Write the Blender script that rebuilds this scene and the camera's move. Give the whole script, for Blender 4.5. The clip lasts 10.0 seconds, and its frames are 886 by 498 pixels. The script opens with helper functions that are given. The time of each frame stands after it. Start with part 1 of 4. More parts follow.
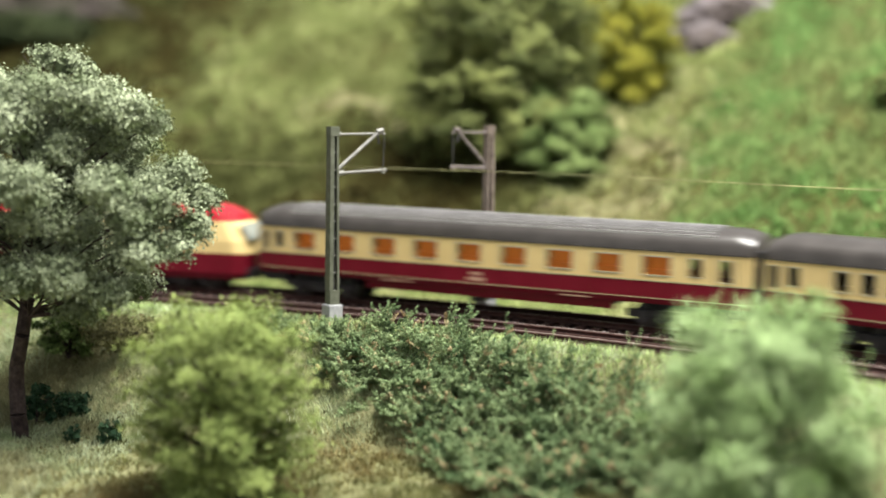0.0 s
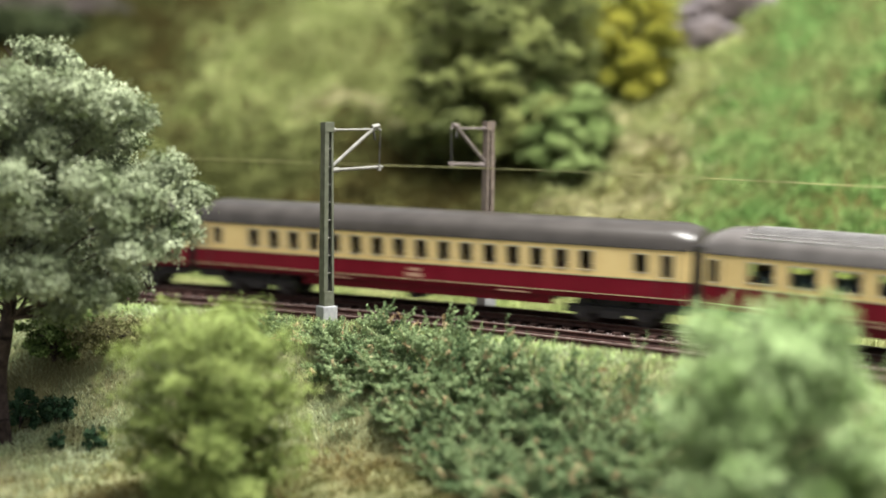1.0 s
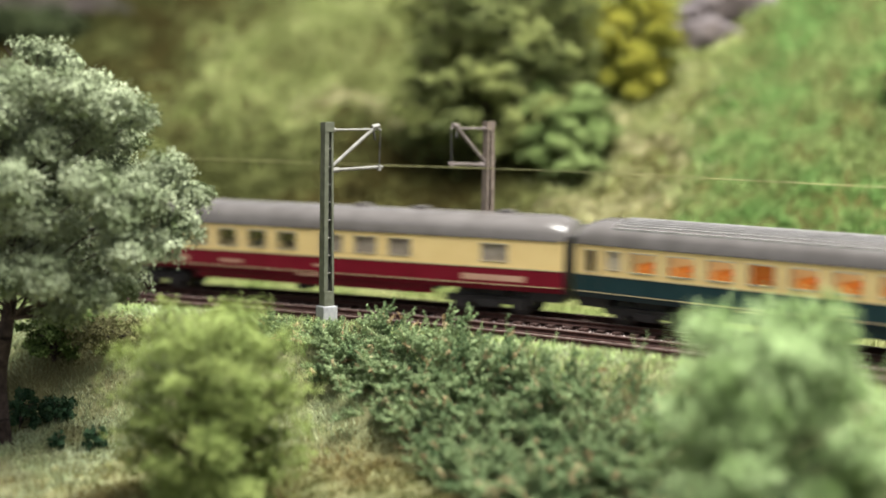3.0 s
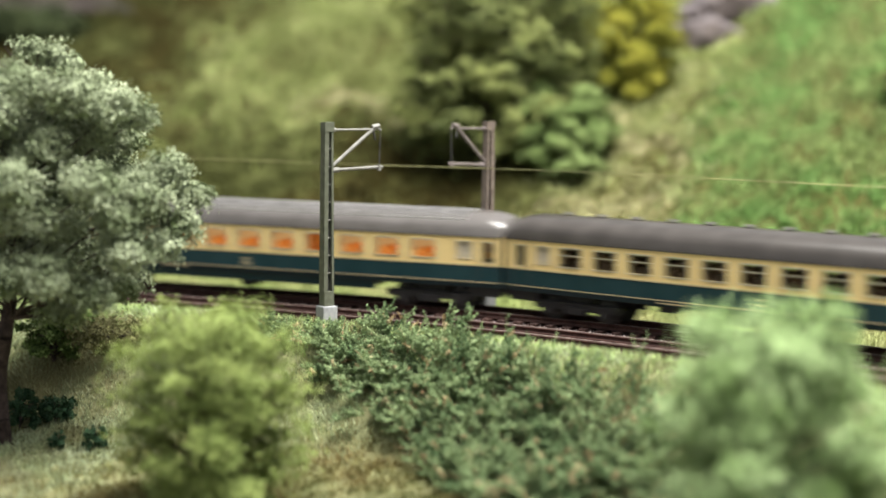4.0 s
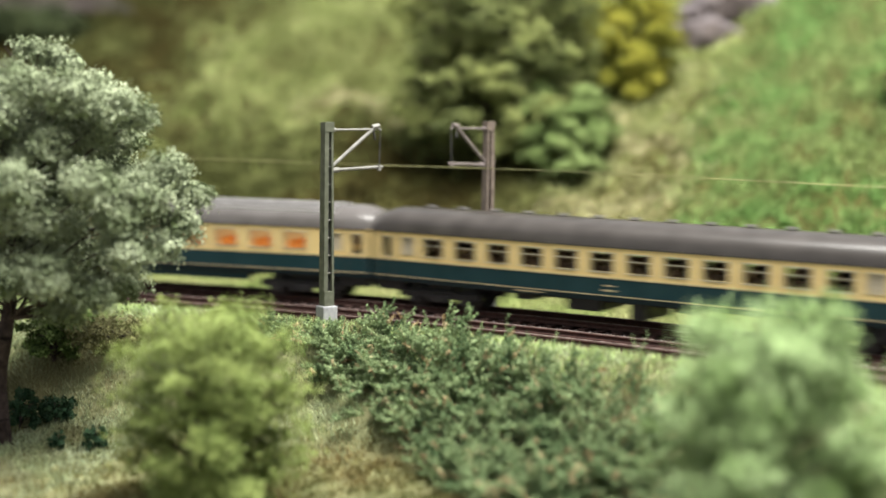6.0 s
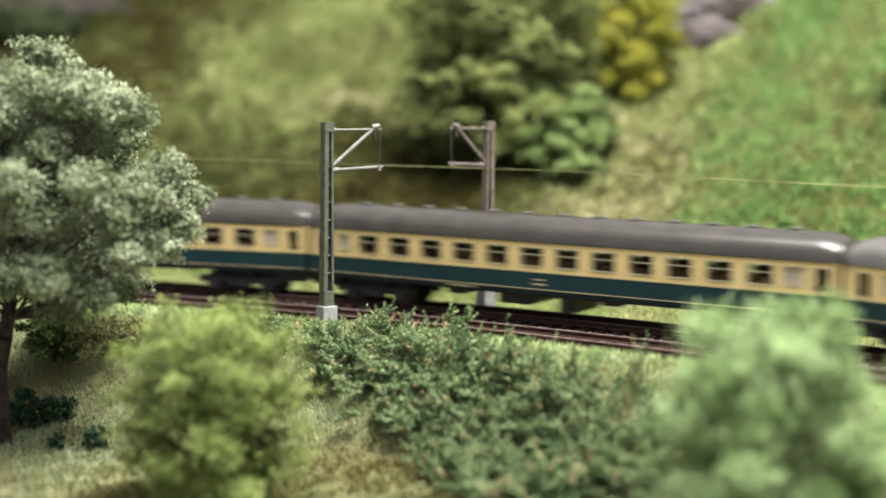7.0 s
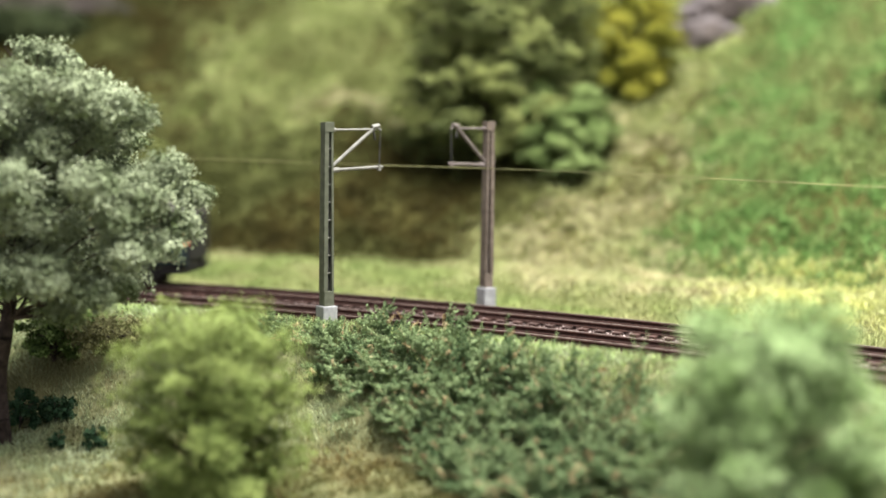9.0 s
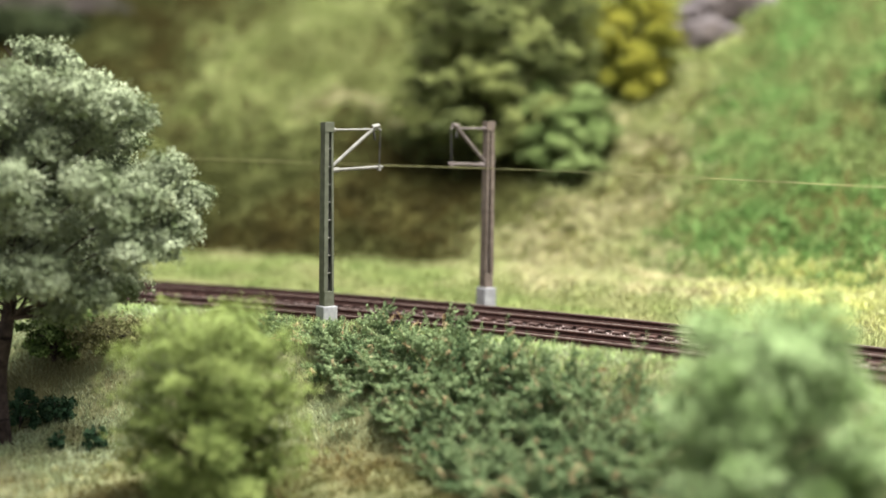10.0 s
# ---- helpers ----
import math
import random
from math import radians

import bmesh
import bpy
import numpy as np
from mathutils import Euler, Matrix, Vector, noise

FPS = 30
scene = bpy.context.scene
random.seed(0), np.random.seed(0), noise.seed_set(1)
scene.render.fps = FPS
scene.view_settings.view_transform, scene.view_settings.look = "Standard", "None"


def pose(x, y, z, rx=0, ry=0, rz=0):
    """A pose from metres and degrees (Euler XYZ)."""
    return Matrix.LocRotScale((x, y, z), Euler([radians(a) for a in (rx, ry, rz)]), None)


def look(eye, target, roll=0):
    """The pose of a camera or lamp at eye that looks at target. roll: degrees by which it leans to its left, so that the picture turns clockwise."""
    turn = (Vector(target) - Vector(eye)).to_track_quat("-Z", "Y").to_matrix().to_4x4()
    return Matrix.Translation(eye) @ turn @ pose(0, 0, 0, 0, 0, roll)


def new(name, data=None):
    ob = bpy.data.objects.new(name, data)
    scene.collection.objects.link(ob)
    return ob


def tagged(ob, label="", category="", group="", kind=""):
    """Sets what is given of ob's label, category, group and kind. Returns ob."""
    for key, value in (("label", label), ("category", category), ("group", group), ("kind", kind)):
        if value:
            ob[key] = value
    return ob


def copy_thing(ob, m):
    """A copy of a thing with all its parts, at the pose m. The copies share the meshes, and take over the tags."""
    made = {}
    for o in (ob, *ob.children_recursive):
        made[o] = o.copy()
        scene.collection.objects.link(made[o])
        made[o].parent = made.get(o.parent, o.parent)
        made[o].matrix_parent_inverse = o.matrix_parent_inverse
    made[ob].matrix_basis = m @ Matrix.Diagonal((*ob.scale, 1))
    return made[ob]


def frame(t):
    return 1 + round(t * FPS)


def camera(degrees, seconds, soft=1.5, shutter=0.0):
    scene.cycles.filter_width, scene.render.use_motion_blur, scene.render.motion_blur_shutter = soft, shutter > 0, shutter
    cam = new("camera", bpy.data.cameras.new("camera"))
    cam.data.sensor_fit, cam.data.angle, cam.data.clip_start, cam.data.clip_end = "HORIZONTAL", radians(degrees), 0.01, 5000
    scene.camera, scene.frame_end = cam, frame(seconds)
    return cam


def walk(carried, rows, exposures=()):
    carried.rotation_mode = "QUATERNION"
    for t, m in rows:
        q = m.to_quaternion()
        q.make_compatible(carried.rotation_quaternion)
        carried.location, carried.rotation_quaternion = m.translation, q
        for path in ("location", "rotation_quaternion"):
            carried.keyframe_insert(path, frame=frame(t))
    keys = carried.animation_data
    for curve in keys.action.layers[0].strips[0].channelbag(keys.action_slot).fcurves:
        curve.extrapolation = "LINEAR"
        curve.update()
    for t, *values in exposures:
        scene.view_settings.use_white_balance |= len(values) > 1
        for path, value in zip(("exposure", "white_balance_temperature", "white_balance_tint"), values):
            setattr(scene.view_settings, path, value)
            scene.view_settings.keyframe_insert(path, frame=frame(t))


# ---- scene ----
# An H0 model railway (1:87). Lengths are worked out in units of 160 mm of the prototype.
U = 0.001838              # one such unit in metres on the layout
RADIUS = 568.0            # of the curve that the two tracks follow
ARC_X = -60.0             # where the curve lies square to the x axis
ARC_A, ARC_B = -200.0, 275.0   # length along the curve, to both sides; straight beyond
GAP = 24.96               # between the two tracks
EYE = Vector((161.58, -379.48, 54.42)) * U


def camera_pose(back=0.0, yaw=15.42, pitch=5.97, roll=0.73):
    a, b = radians(yaw), radians(pitch)
    ahead = Vector((-math.sin(a) * math.cos(b), math.cos(a) * math.cos(b), -math.sin(b)))
    eye = EYE - ahead * back * U
    return look(eye, eye + ahead, roll)


cam = camera(33.754, 10.0, soft=1.6, shutter=0.6)
cam.data.dof.use_dof = True
cam.data.dof.focus_distance = 345 * U
cam.data.dof.aperture_fstop = 4.2
START = camera_pose(11.9, 15.495, 5.952)
walk(cam, [(0, START), (0.1, START), (0.2, camera_pose(0.6)), (0.3, camera_pose(0.4)), (0.5, camera_pose(0.3)), (1.0, camera_pose()), (10, camera_pose())])

# ---- light: a bright hall with lamps over the layout ----
world = bpy.data.worlds.new("hall")
scene.world = world
world.use_nodes = True
wn = world.node_tree.nodes
wn["Background"].inputs[0].default_value = (0.92, 0.96, 1.0, 1)
wn["Background"].inputs[1].default_value = 0.42
lamp_data = bpy.data.lights.new("hall_lamp", "AREA")
lamp_data.shape, lamp_data.size = "DISK", 0.65
lamp_data.energy, lamp_data.color = 31.0, (0.985, 0.975, 0.92)
lamp = new("hall_lamp", lamp_data)
lamp.matrix_world = look(Vector((200, -85, 485)) * U, Vector((70, 10, 10)) * U)
scene.view_settings.exposure = 0.45


# ---- materials ----
def mat(name, low, high, scale=400.0, rough=0.7, metal=0.0, bump=0.0, bump_scale=1500.0, spec=0.4, vary=0.0, island=False, glow=None, coarse=None):
    m = bpy.data.materials.new(name)
    m.use_nodes = True
    n, l = m.node_tree.nodes, m.node_tree.links
    b = n["Principled BSDF"]
    b.inputs["Roughness"].default_value, b.inputs["Metallic"].default_value = rough, metal
    b.inputs["Specular IOR Level"].default_value = spec
    tc = n.new("ShaderNodeTexCoord")
    no = n.new("ShaderNodeTexNoise")
    no.inputs["Scale"].default_value, no.inputs["Detail"].default_value = scale, 5
    l.new(tc.outputs["Object"], no.inputs["Vector"])
    ramp = n.new("ShaderNodeValToRGB")
    ramp.color_ramp.elements[0].position, ramp.color_ramp.elements[1].position = 0.32, 0.68
    ramp.color_ramp.elements[0].color, ramp.color_ramp.elements[1].color = (*low, 1), (*high, 1)
    l.new(no.outputs["Fac"], ramp.inputs["Fac"])
    out = ramp.outputs["Color"]
    if coarse:
        n2 = n.new("ShaderNodeTexNoise")
        n2.inputs["Scale"].default_value, n2.inputs["Detail"].default_value = coarse[0], 3
        l.new(tc.outputs["Object"], n2.inputs["Vector"])
        r2 = n.new("ShaderNodeValToRGB")
        r2.color_ramp.elements[0].position, r2.color_ramp.elements[1].position = 0.42, 0.62
        r2.color_ramp.elements[0].color, r2.color_ramp.elements[1].color = (0, 0, 0, 1), (1, 1, 1, 1)
        l.new(n2.outputs["Fac"], r2.inputs["Fac"])
        mx = n.new("ShaderNodeMix")
        mx.data_type = "RGBA"
        l.new(r2.outputs["Color"], mx.inputs[0])
        l.new(out, mx.inputs[6])
        mx.inputs[7].default_value = (*coarse[1], 1)
        out = mx.outputs[2]
    if vary:
        src = n.new("ShaderNodeNewGeometry").outputs["Random Per Island"] if island else n.new("ShaderNodeObjectInfo").outputs["Random"]
        mr = n.new("ShaderNodeMapRange")
        mr.inputs["To Min"].default_value, mr.inputs["To Max"].default_value = 1 - vary, 1 + vary
        l.new(src, mr.inputs["Value"])
        hs = n.new("ShaderNodeHueSaturation")
        l.new(mr.outputs["Result"], hs.inputs["Value"])
        l.new(out, hs.inputs["Color"])
        out = hs.outputs["Color"]
    l.new(out, b.inputs["Base Color"])
    if bump:
        nb = n.new("ShaderNodeTexNoise")
        nb.inputs["Scale"].default_value, nb.inputs["Detail"].default_value = bump_scale, 4
        l.new(tc.outputs["Object"], nb.inputs["Vector"])
        bu = n.new("ShaderNodeBump")
        bu.inputs["Strength"].default_value, bu.inputs["Distance"].default_value = 0.6, bump * U
        l.new(nb.outputs["Fac"], bu.inputs["Height"])
        l.new(bu.outputs["Normal"], b.inputs["Normal"])
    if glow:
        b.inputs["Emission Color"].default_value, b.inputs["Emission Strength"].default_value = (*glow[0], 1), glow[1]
    return m


def foliage_mat(name, low, high, scale, vary=0.3, coarse=None, rough=0.8, through_light=0.22):
    """Flock and foam leaves, which let some light through."""
    m = mat(name, low, high, scale, rough, spec=0.15, vary=vary, island=True, coarse=coarse)
    n, l = m.node_tree.nodes, m.node_tree.links
    b = n["Principled BSDF"]
    tr = n.new("ShaderNodeBsdfTranslucent")
    l.new(b.inputs["Base Color"].links[0].from_socket, tr.inputs["Color"])
    mix = n.new("ShaderNodeMixShader")
    mix.inputs[0].default_value = through_light
    l.new(b.outputs[0], mix.inputs[1])
    l.new(tr.outputs[0], mix.inputs[2])
    l.new(mix.outputs[0], n["Material Output"].inputs["Surface"])
    return m


SOIL = mat("turf_near", (0.15, 0.17, 0.075), (0.29, 0.28, 0.15), 120, 0.95, bump=0.8, bump_scale=700, spec=0.1, coarse=(26, (0.14, 0.13, 0.06)))
BALLAST = mat("ballast", (0.05, 0.032, 0.028), (0.16, 0.11, 0.10), 700, 0.9, bump=0.5, bump_scale=1400, spec=0.2)
STONE = mat("ballast_stone", (0.10, 0.06, 0.055), (0.42, 0.34, 0.33), 500, 0.85, vary=0.45, island=True)
RAIL = mat("rail_rust", (0.035, 0.014, 0.010), (0.075, 0.032, 0.024), 500, 0.6, 0.2)
RAILHEAD = mat("rail_head", (0.07, 0.045, 0.04), (0.20, 0.155, 0.14), 250, 0.5, 0.4)
SLEEPER = mat("sleeper_brown", (0.030, 0.014, 0.011), (0.07, 0.035, 0.028), 500, 0.8, vary=0.3)
MASTGREEN = mat("mast_green_grey", (0.075, 0.080, 0.055), (0.125, 0.130, 0.095), 300, 0.55, bump=0.05)
ARMGREY = mat("arm_grey", (0.15, 0.145, 0.13), (0.24, 0.23, 0.21), 300, 0.45, bump=0.04)
ARMBROWN = mat("arm_brown_grey", (0.11, 0.09, 0.082), (0.18, 0.15, 0.14), 300, 0.5, bump=0.04)
MASTBROWN = mat("mast_brown_grey", (0.10, 0.075, 0.06), (0.19, 0.15, 0.125), 300, 0.6, bump=0.05)
BLOCK = mat("plastic_concrete", (0.25, 0.25, 0.26), (0.37, 0.37, 0.38), 400, 0.55, bump=0.05)
WIRE = mat("wire_bronze", (0.07, 0.065, 0.03), (0.48, 0.46, 0.22), 45, 0.4, 0.5)
BLACK = mat("black_plastic", (0.008, 0.008, 0.009), (0.022, 0.019, 0.019), 600, 0.55)
DARKGREY = mat("dark_grey_plastic", (0.03, 0.028, 0.028), (0.06, 0.055, 0.052), 600, 0.6)
CREAM = mat("cream_paint", (0.65, 0.48, 0.21), (0.71, 0.54, 0.245), 100, 0.36, spec=0.5)
WINERED = mat("wine_red_paint", (0.125, 0.004, 0.013), (0.15, 0.006, 0.017), 100, 0.32, spec=0.2)
TEAL = mat("ocean_blue_paint", (0.006, 0.026, 0.032), (0.010, 0.034, 0.041), 100, 0.34, spec=0.3)
STRIPE = mat("gold_stripe", (0.32, 0.26, 0.15), (0.40, 0.33, 0.20), 300, 0.4)
ROOFGREY = mat("roof_umber_grey", (0.034, 0.029, 0.026), (0.052, 0.045, 0.041), 110, 0.3, spec=0.5, bump=0.02)
ROOFSILVER = mat("roof_silver_grey", (0.082, 0.073, 0.069), (0.112, 0.101, 0.097), 110, 0.27, spec=0.6, bump=0.02)
ROOFRIB = mat("roof_rib_grey", (0.27, 0.26, 0.255), (0.36, 0.345, 0.34), 160, 0.45, bump=0.02)
ROOFDARK = mat("roof_groove", (0.05, 0.045, 0.042), (0.07, 0.062, 0.06), 300, 0.5)
SIGNALRED = mat("red_roof_paint", (0.27, 0.008, 0.015), (0.33, 0.012, 0.02), 200, 0.35)
SMOKED = mat("smoked_pane", (0.20, 0.165, 0.13), (0.28, 0.24, 0.20), 400, 0.25, spec=0.5)
# partition given a weak glow, as if lamps lit the coach inside
GLOW_PALEWALL = mat("apricot_partition", (0.80, 0.56, 0.24), (0.90, 0.68, 0.36), 150, 0.6, glow=((1.0, 0.68, 0.30), 0.25))
TANWALL = mat("tan_partition", (0.24, 0.17, 0.095), (0.32, 0.235, 0.14), 200, 0.6)
# orange seats and panels emit a little in place of interior lighting
GLOW_ORANGE = mat("orange_seat", (0.66, 0.20, 0.04), (0.90, 0.42, 0.12), 160, 0.7, glow=((1.0, 0.30, 0.05), 0.25))
GLOW_DEEPORANGE = mat("deep_orange_panel", (0.50, 0.12, 0.02), (0.68, 0.21, 0.035), 200, 0.7, glow=((1.0, 0.30, 0.05), 0.12))
BROWNSEAT = mat("brown_seat", (0.11, 0.062, 0.042), (0.22, 0.135, 0.09), 200, 0.7)
BLUESEAT = mat("blue_grey_seat", (0.02, 0.035, 0.05), (0.05, 0.07, 0.09), 300, 0.7)
CLOTH = mat("cream_table_cloth", (0.6, 0.48, 0.3), (0.8, 0.7, 0.5), 300, 0.7)
FROST = mat("frosted_pane", (0.36, 0.31, 0.23), (0.46, 0.40, 0.31), 500, 0.4)
SMOKEGREY = mat("grey_windscreen", (0.20, 0.21, 0.18), (0.30, 0.31, 0.27), 300, 0.15, spec=0.6)
ALU = mat("window_frame_metal", (0.42, 0.38, 0.30), (0.55, 0.5, 0.42), 400, 0.35, 0.6)
LAMP = mat("tail_lamp_red", (0.7, 0.02, 0.02), (0.8, 0.04, 0.03), 300, 0.3, glow=((1, 0.03, 0.03), 1.0))
LETTER = mat("pale_lettering", (0.36, 0.20, 0.14), (0.44, 0.27, 0.19), 400, 0.5)
BARK = mat("bark", (0.022, 0.013, 0.012), (0.075, 0.05, 0.045), 350, 0.9, bump=0.6, bump_scale=700)
TWIG = mat("dry_twig", (0.30, 0.17, 0.08), (0.52, 0.38, 0.22), 400, 0.8)
ROCK = mat("rock_grey", (0.10, 0.085, 0.09), (0.26, 0.225, 0.24), 50, 0.9, bump=1.0, bump_scale=220, coarse=(14, (0.07, 0.055, 0.05)))
ROCKBROWN = mat("rock_brown", (0.045, 0.032, 0.032), (0.13, 0.10, 0.098), 50, 0.9, bump=1.0, bump_scale=220, coarse=(14, (0.05, 0.045, 0.03)))
GLASS = bpy.data.materials.new("pane_glass")
GLASS.use_nodes = True
_g = GLASS.node_tree.nodes["Principled BSDF"]
_g.inputs["Base Color"].default_value, _g.inputs["Roughness"].default_value = (0.85, 0.88, 0.85, 1), 0.06
_g.inputs["Transmission Weight"].default_value, _g.inputs["IOR"].default_value = 1.0, 1.05

L_TREE = foliage_mat("leaf_grey_green", (0.135, 0.17, 0.085), (0.38, 0.42, 0.28), 70, 0.3, through_light=0.12)
L_DRY = foliage_mat("leaf_dry_straw", (0.28, 0.20, 0.10), (0.50, 0.42, 0.25), 90, 0.4, through_light=0.12)
L_HEDGE = foliage_mat("leaf_fir_green", (0.07, 0.122, 0.05), (0.30, 0.375, 0.185), 95, 0.55, through_light=0.12)
L_BUSH_A = foliage_mat("leaf_moss_green", (0.13, 0.175, 0.045), (0.32, 0.38, 0.125), 60, 0.3)
L_BUSH_B = foliage_mat("leaf_pale_green", (0.14, 0.22, 0.065), (0.43, 0.55, 0.28), 50, 0.3)
L_DARK = foliage_mat("leaf_dark_green", (0.018, 0.05, 0.025), (0.06, 0.11, 0.055), 260, 0.3)
L_BIG = foliage_mat("leaf_mid_green", (0.05, 0.066, 0.022), (0.29, 0.32, 0.11), 28, 0.3)
L_WEED = foliage_mat("leaf_fresh_green", (0.06, 0.10, 0.03), (0.22, 0.30, 0.10), 90, 0.5)
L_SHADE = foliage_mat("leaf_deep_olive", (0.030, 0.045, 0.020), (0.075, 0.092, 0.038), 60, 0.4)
L_SAGE = foliage_mat("leaf_sage_green", (0.12, 0.18, 0.055), (0.29, 0.37, 0.14), 40, 0.3)
L_YELLOW = foliage_mat("leaf_broom_yellow", (0.13, 0.14, 0.015), (0.34, 0.32, 0.05), 40, 0.3)
L_BROWN = foliage_mat("leaf_brown", (0.08, 0.075, 0.035), (0.19, 0.185, 0.08), 90, 0.35)
G_NEAR = foliage_mat("grass_pale", (0.32, 0.39, 0.20), (0.58, 0.63, 0.43), 70, 0.4, coarse=(24, (0.24, 0.23, 0.12)))
G_MOSS = foliage_mat("moss_olive", (0.10, 0.105, 0.035), (0.24, 0.235, 0.095), 60, 0.4, coarse=(26, (0.22, 0.17, 0.07)))
G_VERGE = foliage_mat("grass_fresh", (0.29, 0.42, 0.14), (0.52, 0.61, 0.28), 90, 0.3)
# brown-olive grass, with the shade of the bank put into its colour
G_HILL_SHADED = foliage_mat("grass_olive", (0.028, 0.024, 0.006), (0.075, 0.058, 0.015), 75, 0.45, coarse=(10, (0.055, 0.06, 0.016)), through_light=0.12)
G_BEHIND = foliage_mat("grass_mid_green", (0.20, 0.27, 0.085), (0.40, 0.46, 0.175), 60, 0.35, coarse=(18, (0.44, 0.44, 0.21)))
# green grass, with the light on the upper slope put into its colour
G_SHOULDER_LIT = foliage_mat("grass_yellow_green", (0.23, 0.275, 0.085), (0.46, 0.50, 0.21), 40, 0.35, coarse=(13, (0.185, 0.205, 0.07)))
G_BRIGHT = foliage_mat("grass_bright", (0.09, 0.185, 0.045), (0.22, 0.345, 0.115), 85, 0.45, coarse=(16, (0.21, 0.27, 0.095)))
G_YELLOW = foliage_mat("grass_yellow", (0.56, 0.58, 0.19), (0.78, 0.75, 0.34), 60, 0.25, coarse=(26, (0.44, 0.46, 0.2)))
G_STRAW = foliage_mat("grass_straw", (0.34, 0.33, 0.155), (0.68, 0.62, 0.37), 60, 0.4, coarse=(20, (0.38, 0.41, 0.18)))


# ---- building helpers ----
def part(name, bm, material, parent=None, label="", smooth=False):
    me = bpy.data.meshes.new(name)
    bmesh.ops.scale(bm, vec=(U, U, U), verts=bm.verts)
    bm.to_mesh(me)
    bm.free()
    me.materials.append(material)
    if smooth:
        me.polygons.foreach_set("use_smooth", [True] * len(me.polygons))
    ob = new(name, me)
    if parent:
        ob.parent = parent
    if label:
        tagged(ob, label)
    return ob


def again(ob, m, parent=None):
    """Another piece on the same mesh."""
    o = new(ob.name.split(".")[0], ob.data)
    o.parent = parent or ob.parent
    o.matrix_basis = m
    return o


def mesh_np(name, verts, faces, material, parent=None, label=""):
    """A mesh from arrays: verts (n, 3) in units, faces (m, 3 or 4)."""
    me = bpy.data.meshes.new(name)
    k = faces.shape[1]
    me.vertices.add(len(verts))
    me.vertices.foreach_set("co", (verts * U).astype(np.float32).ravel())
    me.loops.add(faces.size)
    me.loops.foreach_set("vertex_index", faces.astype(np.int32).ravel())
    me.polygons.add(len(faces))
    me.polygons.foreach_set("loop_start", np.arange(0, faces.size, k, dtype=np.int32))
    me.update(calc_edges=True)
    me.materials.append(material)
    ob = new(name, me)
    if parent:
        ob.parent = parent
    if label:
        tagged(ob, label)
    return ob


def box(bm, x0, x1, y0, y1, z0, z1, bevel=0.0):
    r = bmesh.ops.create_cube(bm, size=1)
    vs = r["verts"]
    for v in vs:
        v.co = Vector(((x0 + x1) / 2 + v.co.x * (x1 - x0), (y0 + y1) / 2 + v.co.y * (y1 - y0), (z0 + z1) / 2 + v.co.z * (z1 - z0)))
    if bevel:
        es = list({e for v in vs for e in v.link_edges})
        bmesh.ops.bevel(bm, geom=es, offset=bevel, segments=2, affect="EDGES", profile=0.7)
    return bm


def boxed(*a, **k):
    return box(bmesh.new(), *a, **k)


def rod(bm, a, b, r0, r1=None, sides=8):
    a, b = Vector(a), Vector(b)
    r1 = r0 if r1 is None else r1
    m = Matrix.Translation((a + b) / 2) @ (b - a).to_track_quat("Z", "Y").to_matrix().to_4x4()
    bmesh.ops.create_cone(bm, cap_ends=True, segments=sides, radius1=r0, radius2=r1, depth=(b - a).length, matrix=m)
    return bm


def on_track(s, side=0.0):
    """Place and heading (radians) at length s along the line, side to its left (away from the camera)."""
    c = min(max(s, ARC_A), ARC_B)
    a = c / RADIUS
    x, y = ARC_X + RADIUS * math.sin(a), -RADIUS + RADIUS * math.cos(a)
    x, y = x + (s - c) * math.cos(a), y - (s - c) * math.sin(a)
    return x + side * math.sin(a), y + side * math.cos(a), -a


def off_line(x, y):
    """Signed distance from the far track's centre, for arrays."""
    a = np.arctan2(x - ARC_X, y + RADIUS)
    a = np.clip(a, ARC_A / RADIUS, ARC_B / RADIUS)
    px, py = ARC_X + RADIUS * np.sin(a), -RADIUS + RADIUS * np.cos(a)
    return (x - px) * np.sin(a) + (y - py) * np.cos(a)


def smoothstep(a, b, x):
    t = np.clip((np.asarray(x, float) - a) / (b - a), 0, 1)
    return t * t * (3 - 2 * t)


def waves(x, y):
    return (np.sin(x * 0.061 + 1.3 * np.sin(y * 0.043)) * np.cos(y * 0.053 + 0.7) + 0.5 * np.sin(x * 0.13 + y * 0.09 + 2.0) + 0.35 * np.sin(x * 0.21 - y * 0.17))


def ground_z(x, y):
    x, y = np.asarray(x, float), np.asarray(y, float)
    k = off_line(x, y)
    near = 2.4 * smoothstep(-34.5, -38.5, k) - 0.75 * np.maximum(0, np.minimum(-k, 73) - 44) - 0.08 * np.maximum(0, -k - 73)
    far = 3.0 * smoothstep(24, 64, k) + 0.55 * np.maximum(0, np.minimum(k, 420) - 95)
    w = waves(x, y)
    z = -3.2 + np.where(k < 0, near, far)
    z = z + 1.3 * waves(x * 2.6, y * 2.6) * smoothstep(60, 110, k) + w * (0.7 * smoothstep(-46, -62, k) + 4.2 * smoothstep(95, 180, k))
    # the bed of the tracks, cut a little deeper
    return z - 0.6 * smoothstep(-38, -36, k) * smoothstep(15, 12, k)


def gz(x, y):
    return float(ground_z(np.array([x]), np.array([y]))[0])


# ---- the ground: one sheet ----
def axis(a, b, lo, hi, fine, rough):
    return np.concatenate([np.arange(a, lo, rough), np.arange(lo, hi, fine), np.arange(hi, b + rough, rough)])


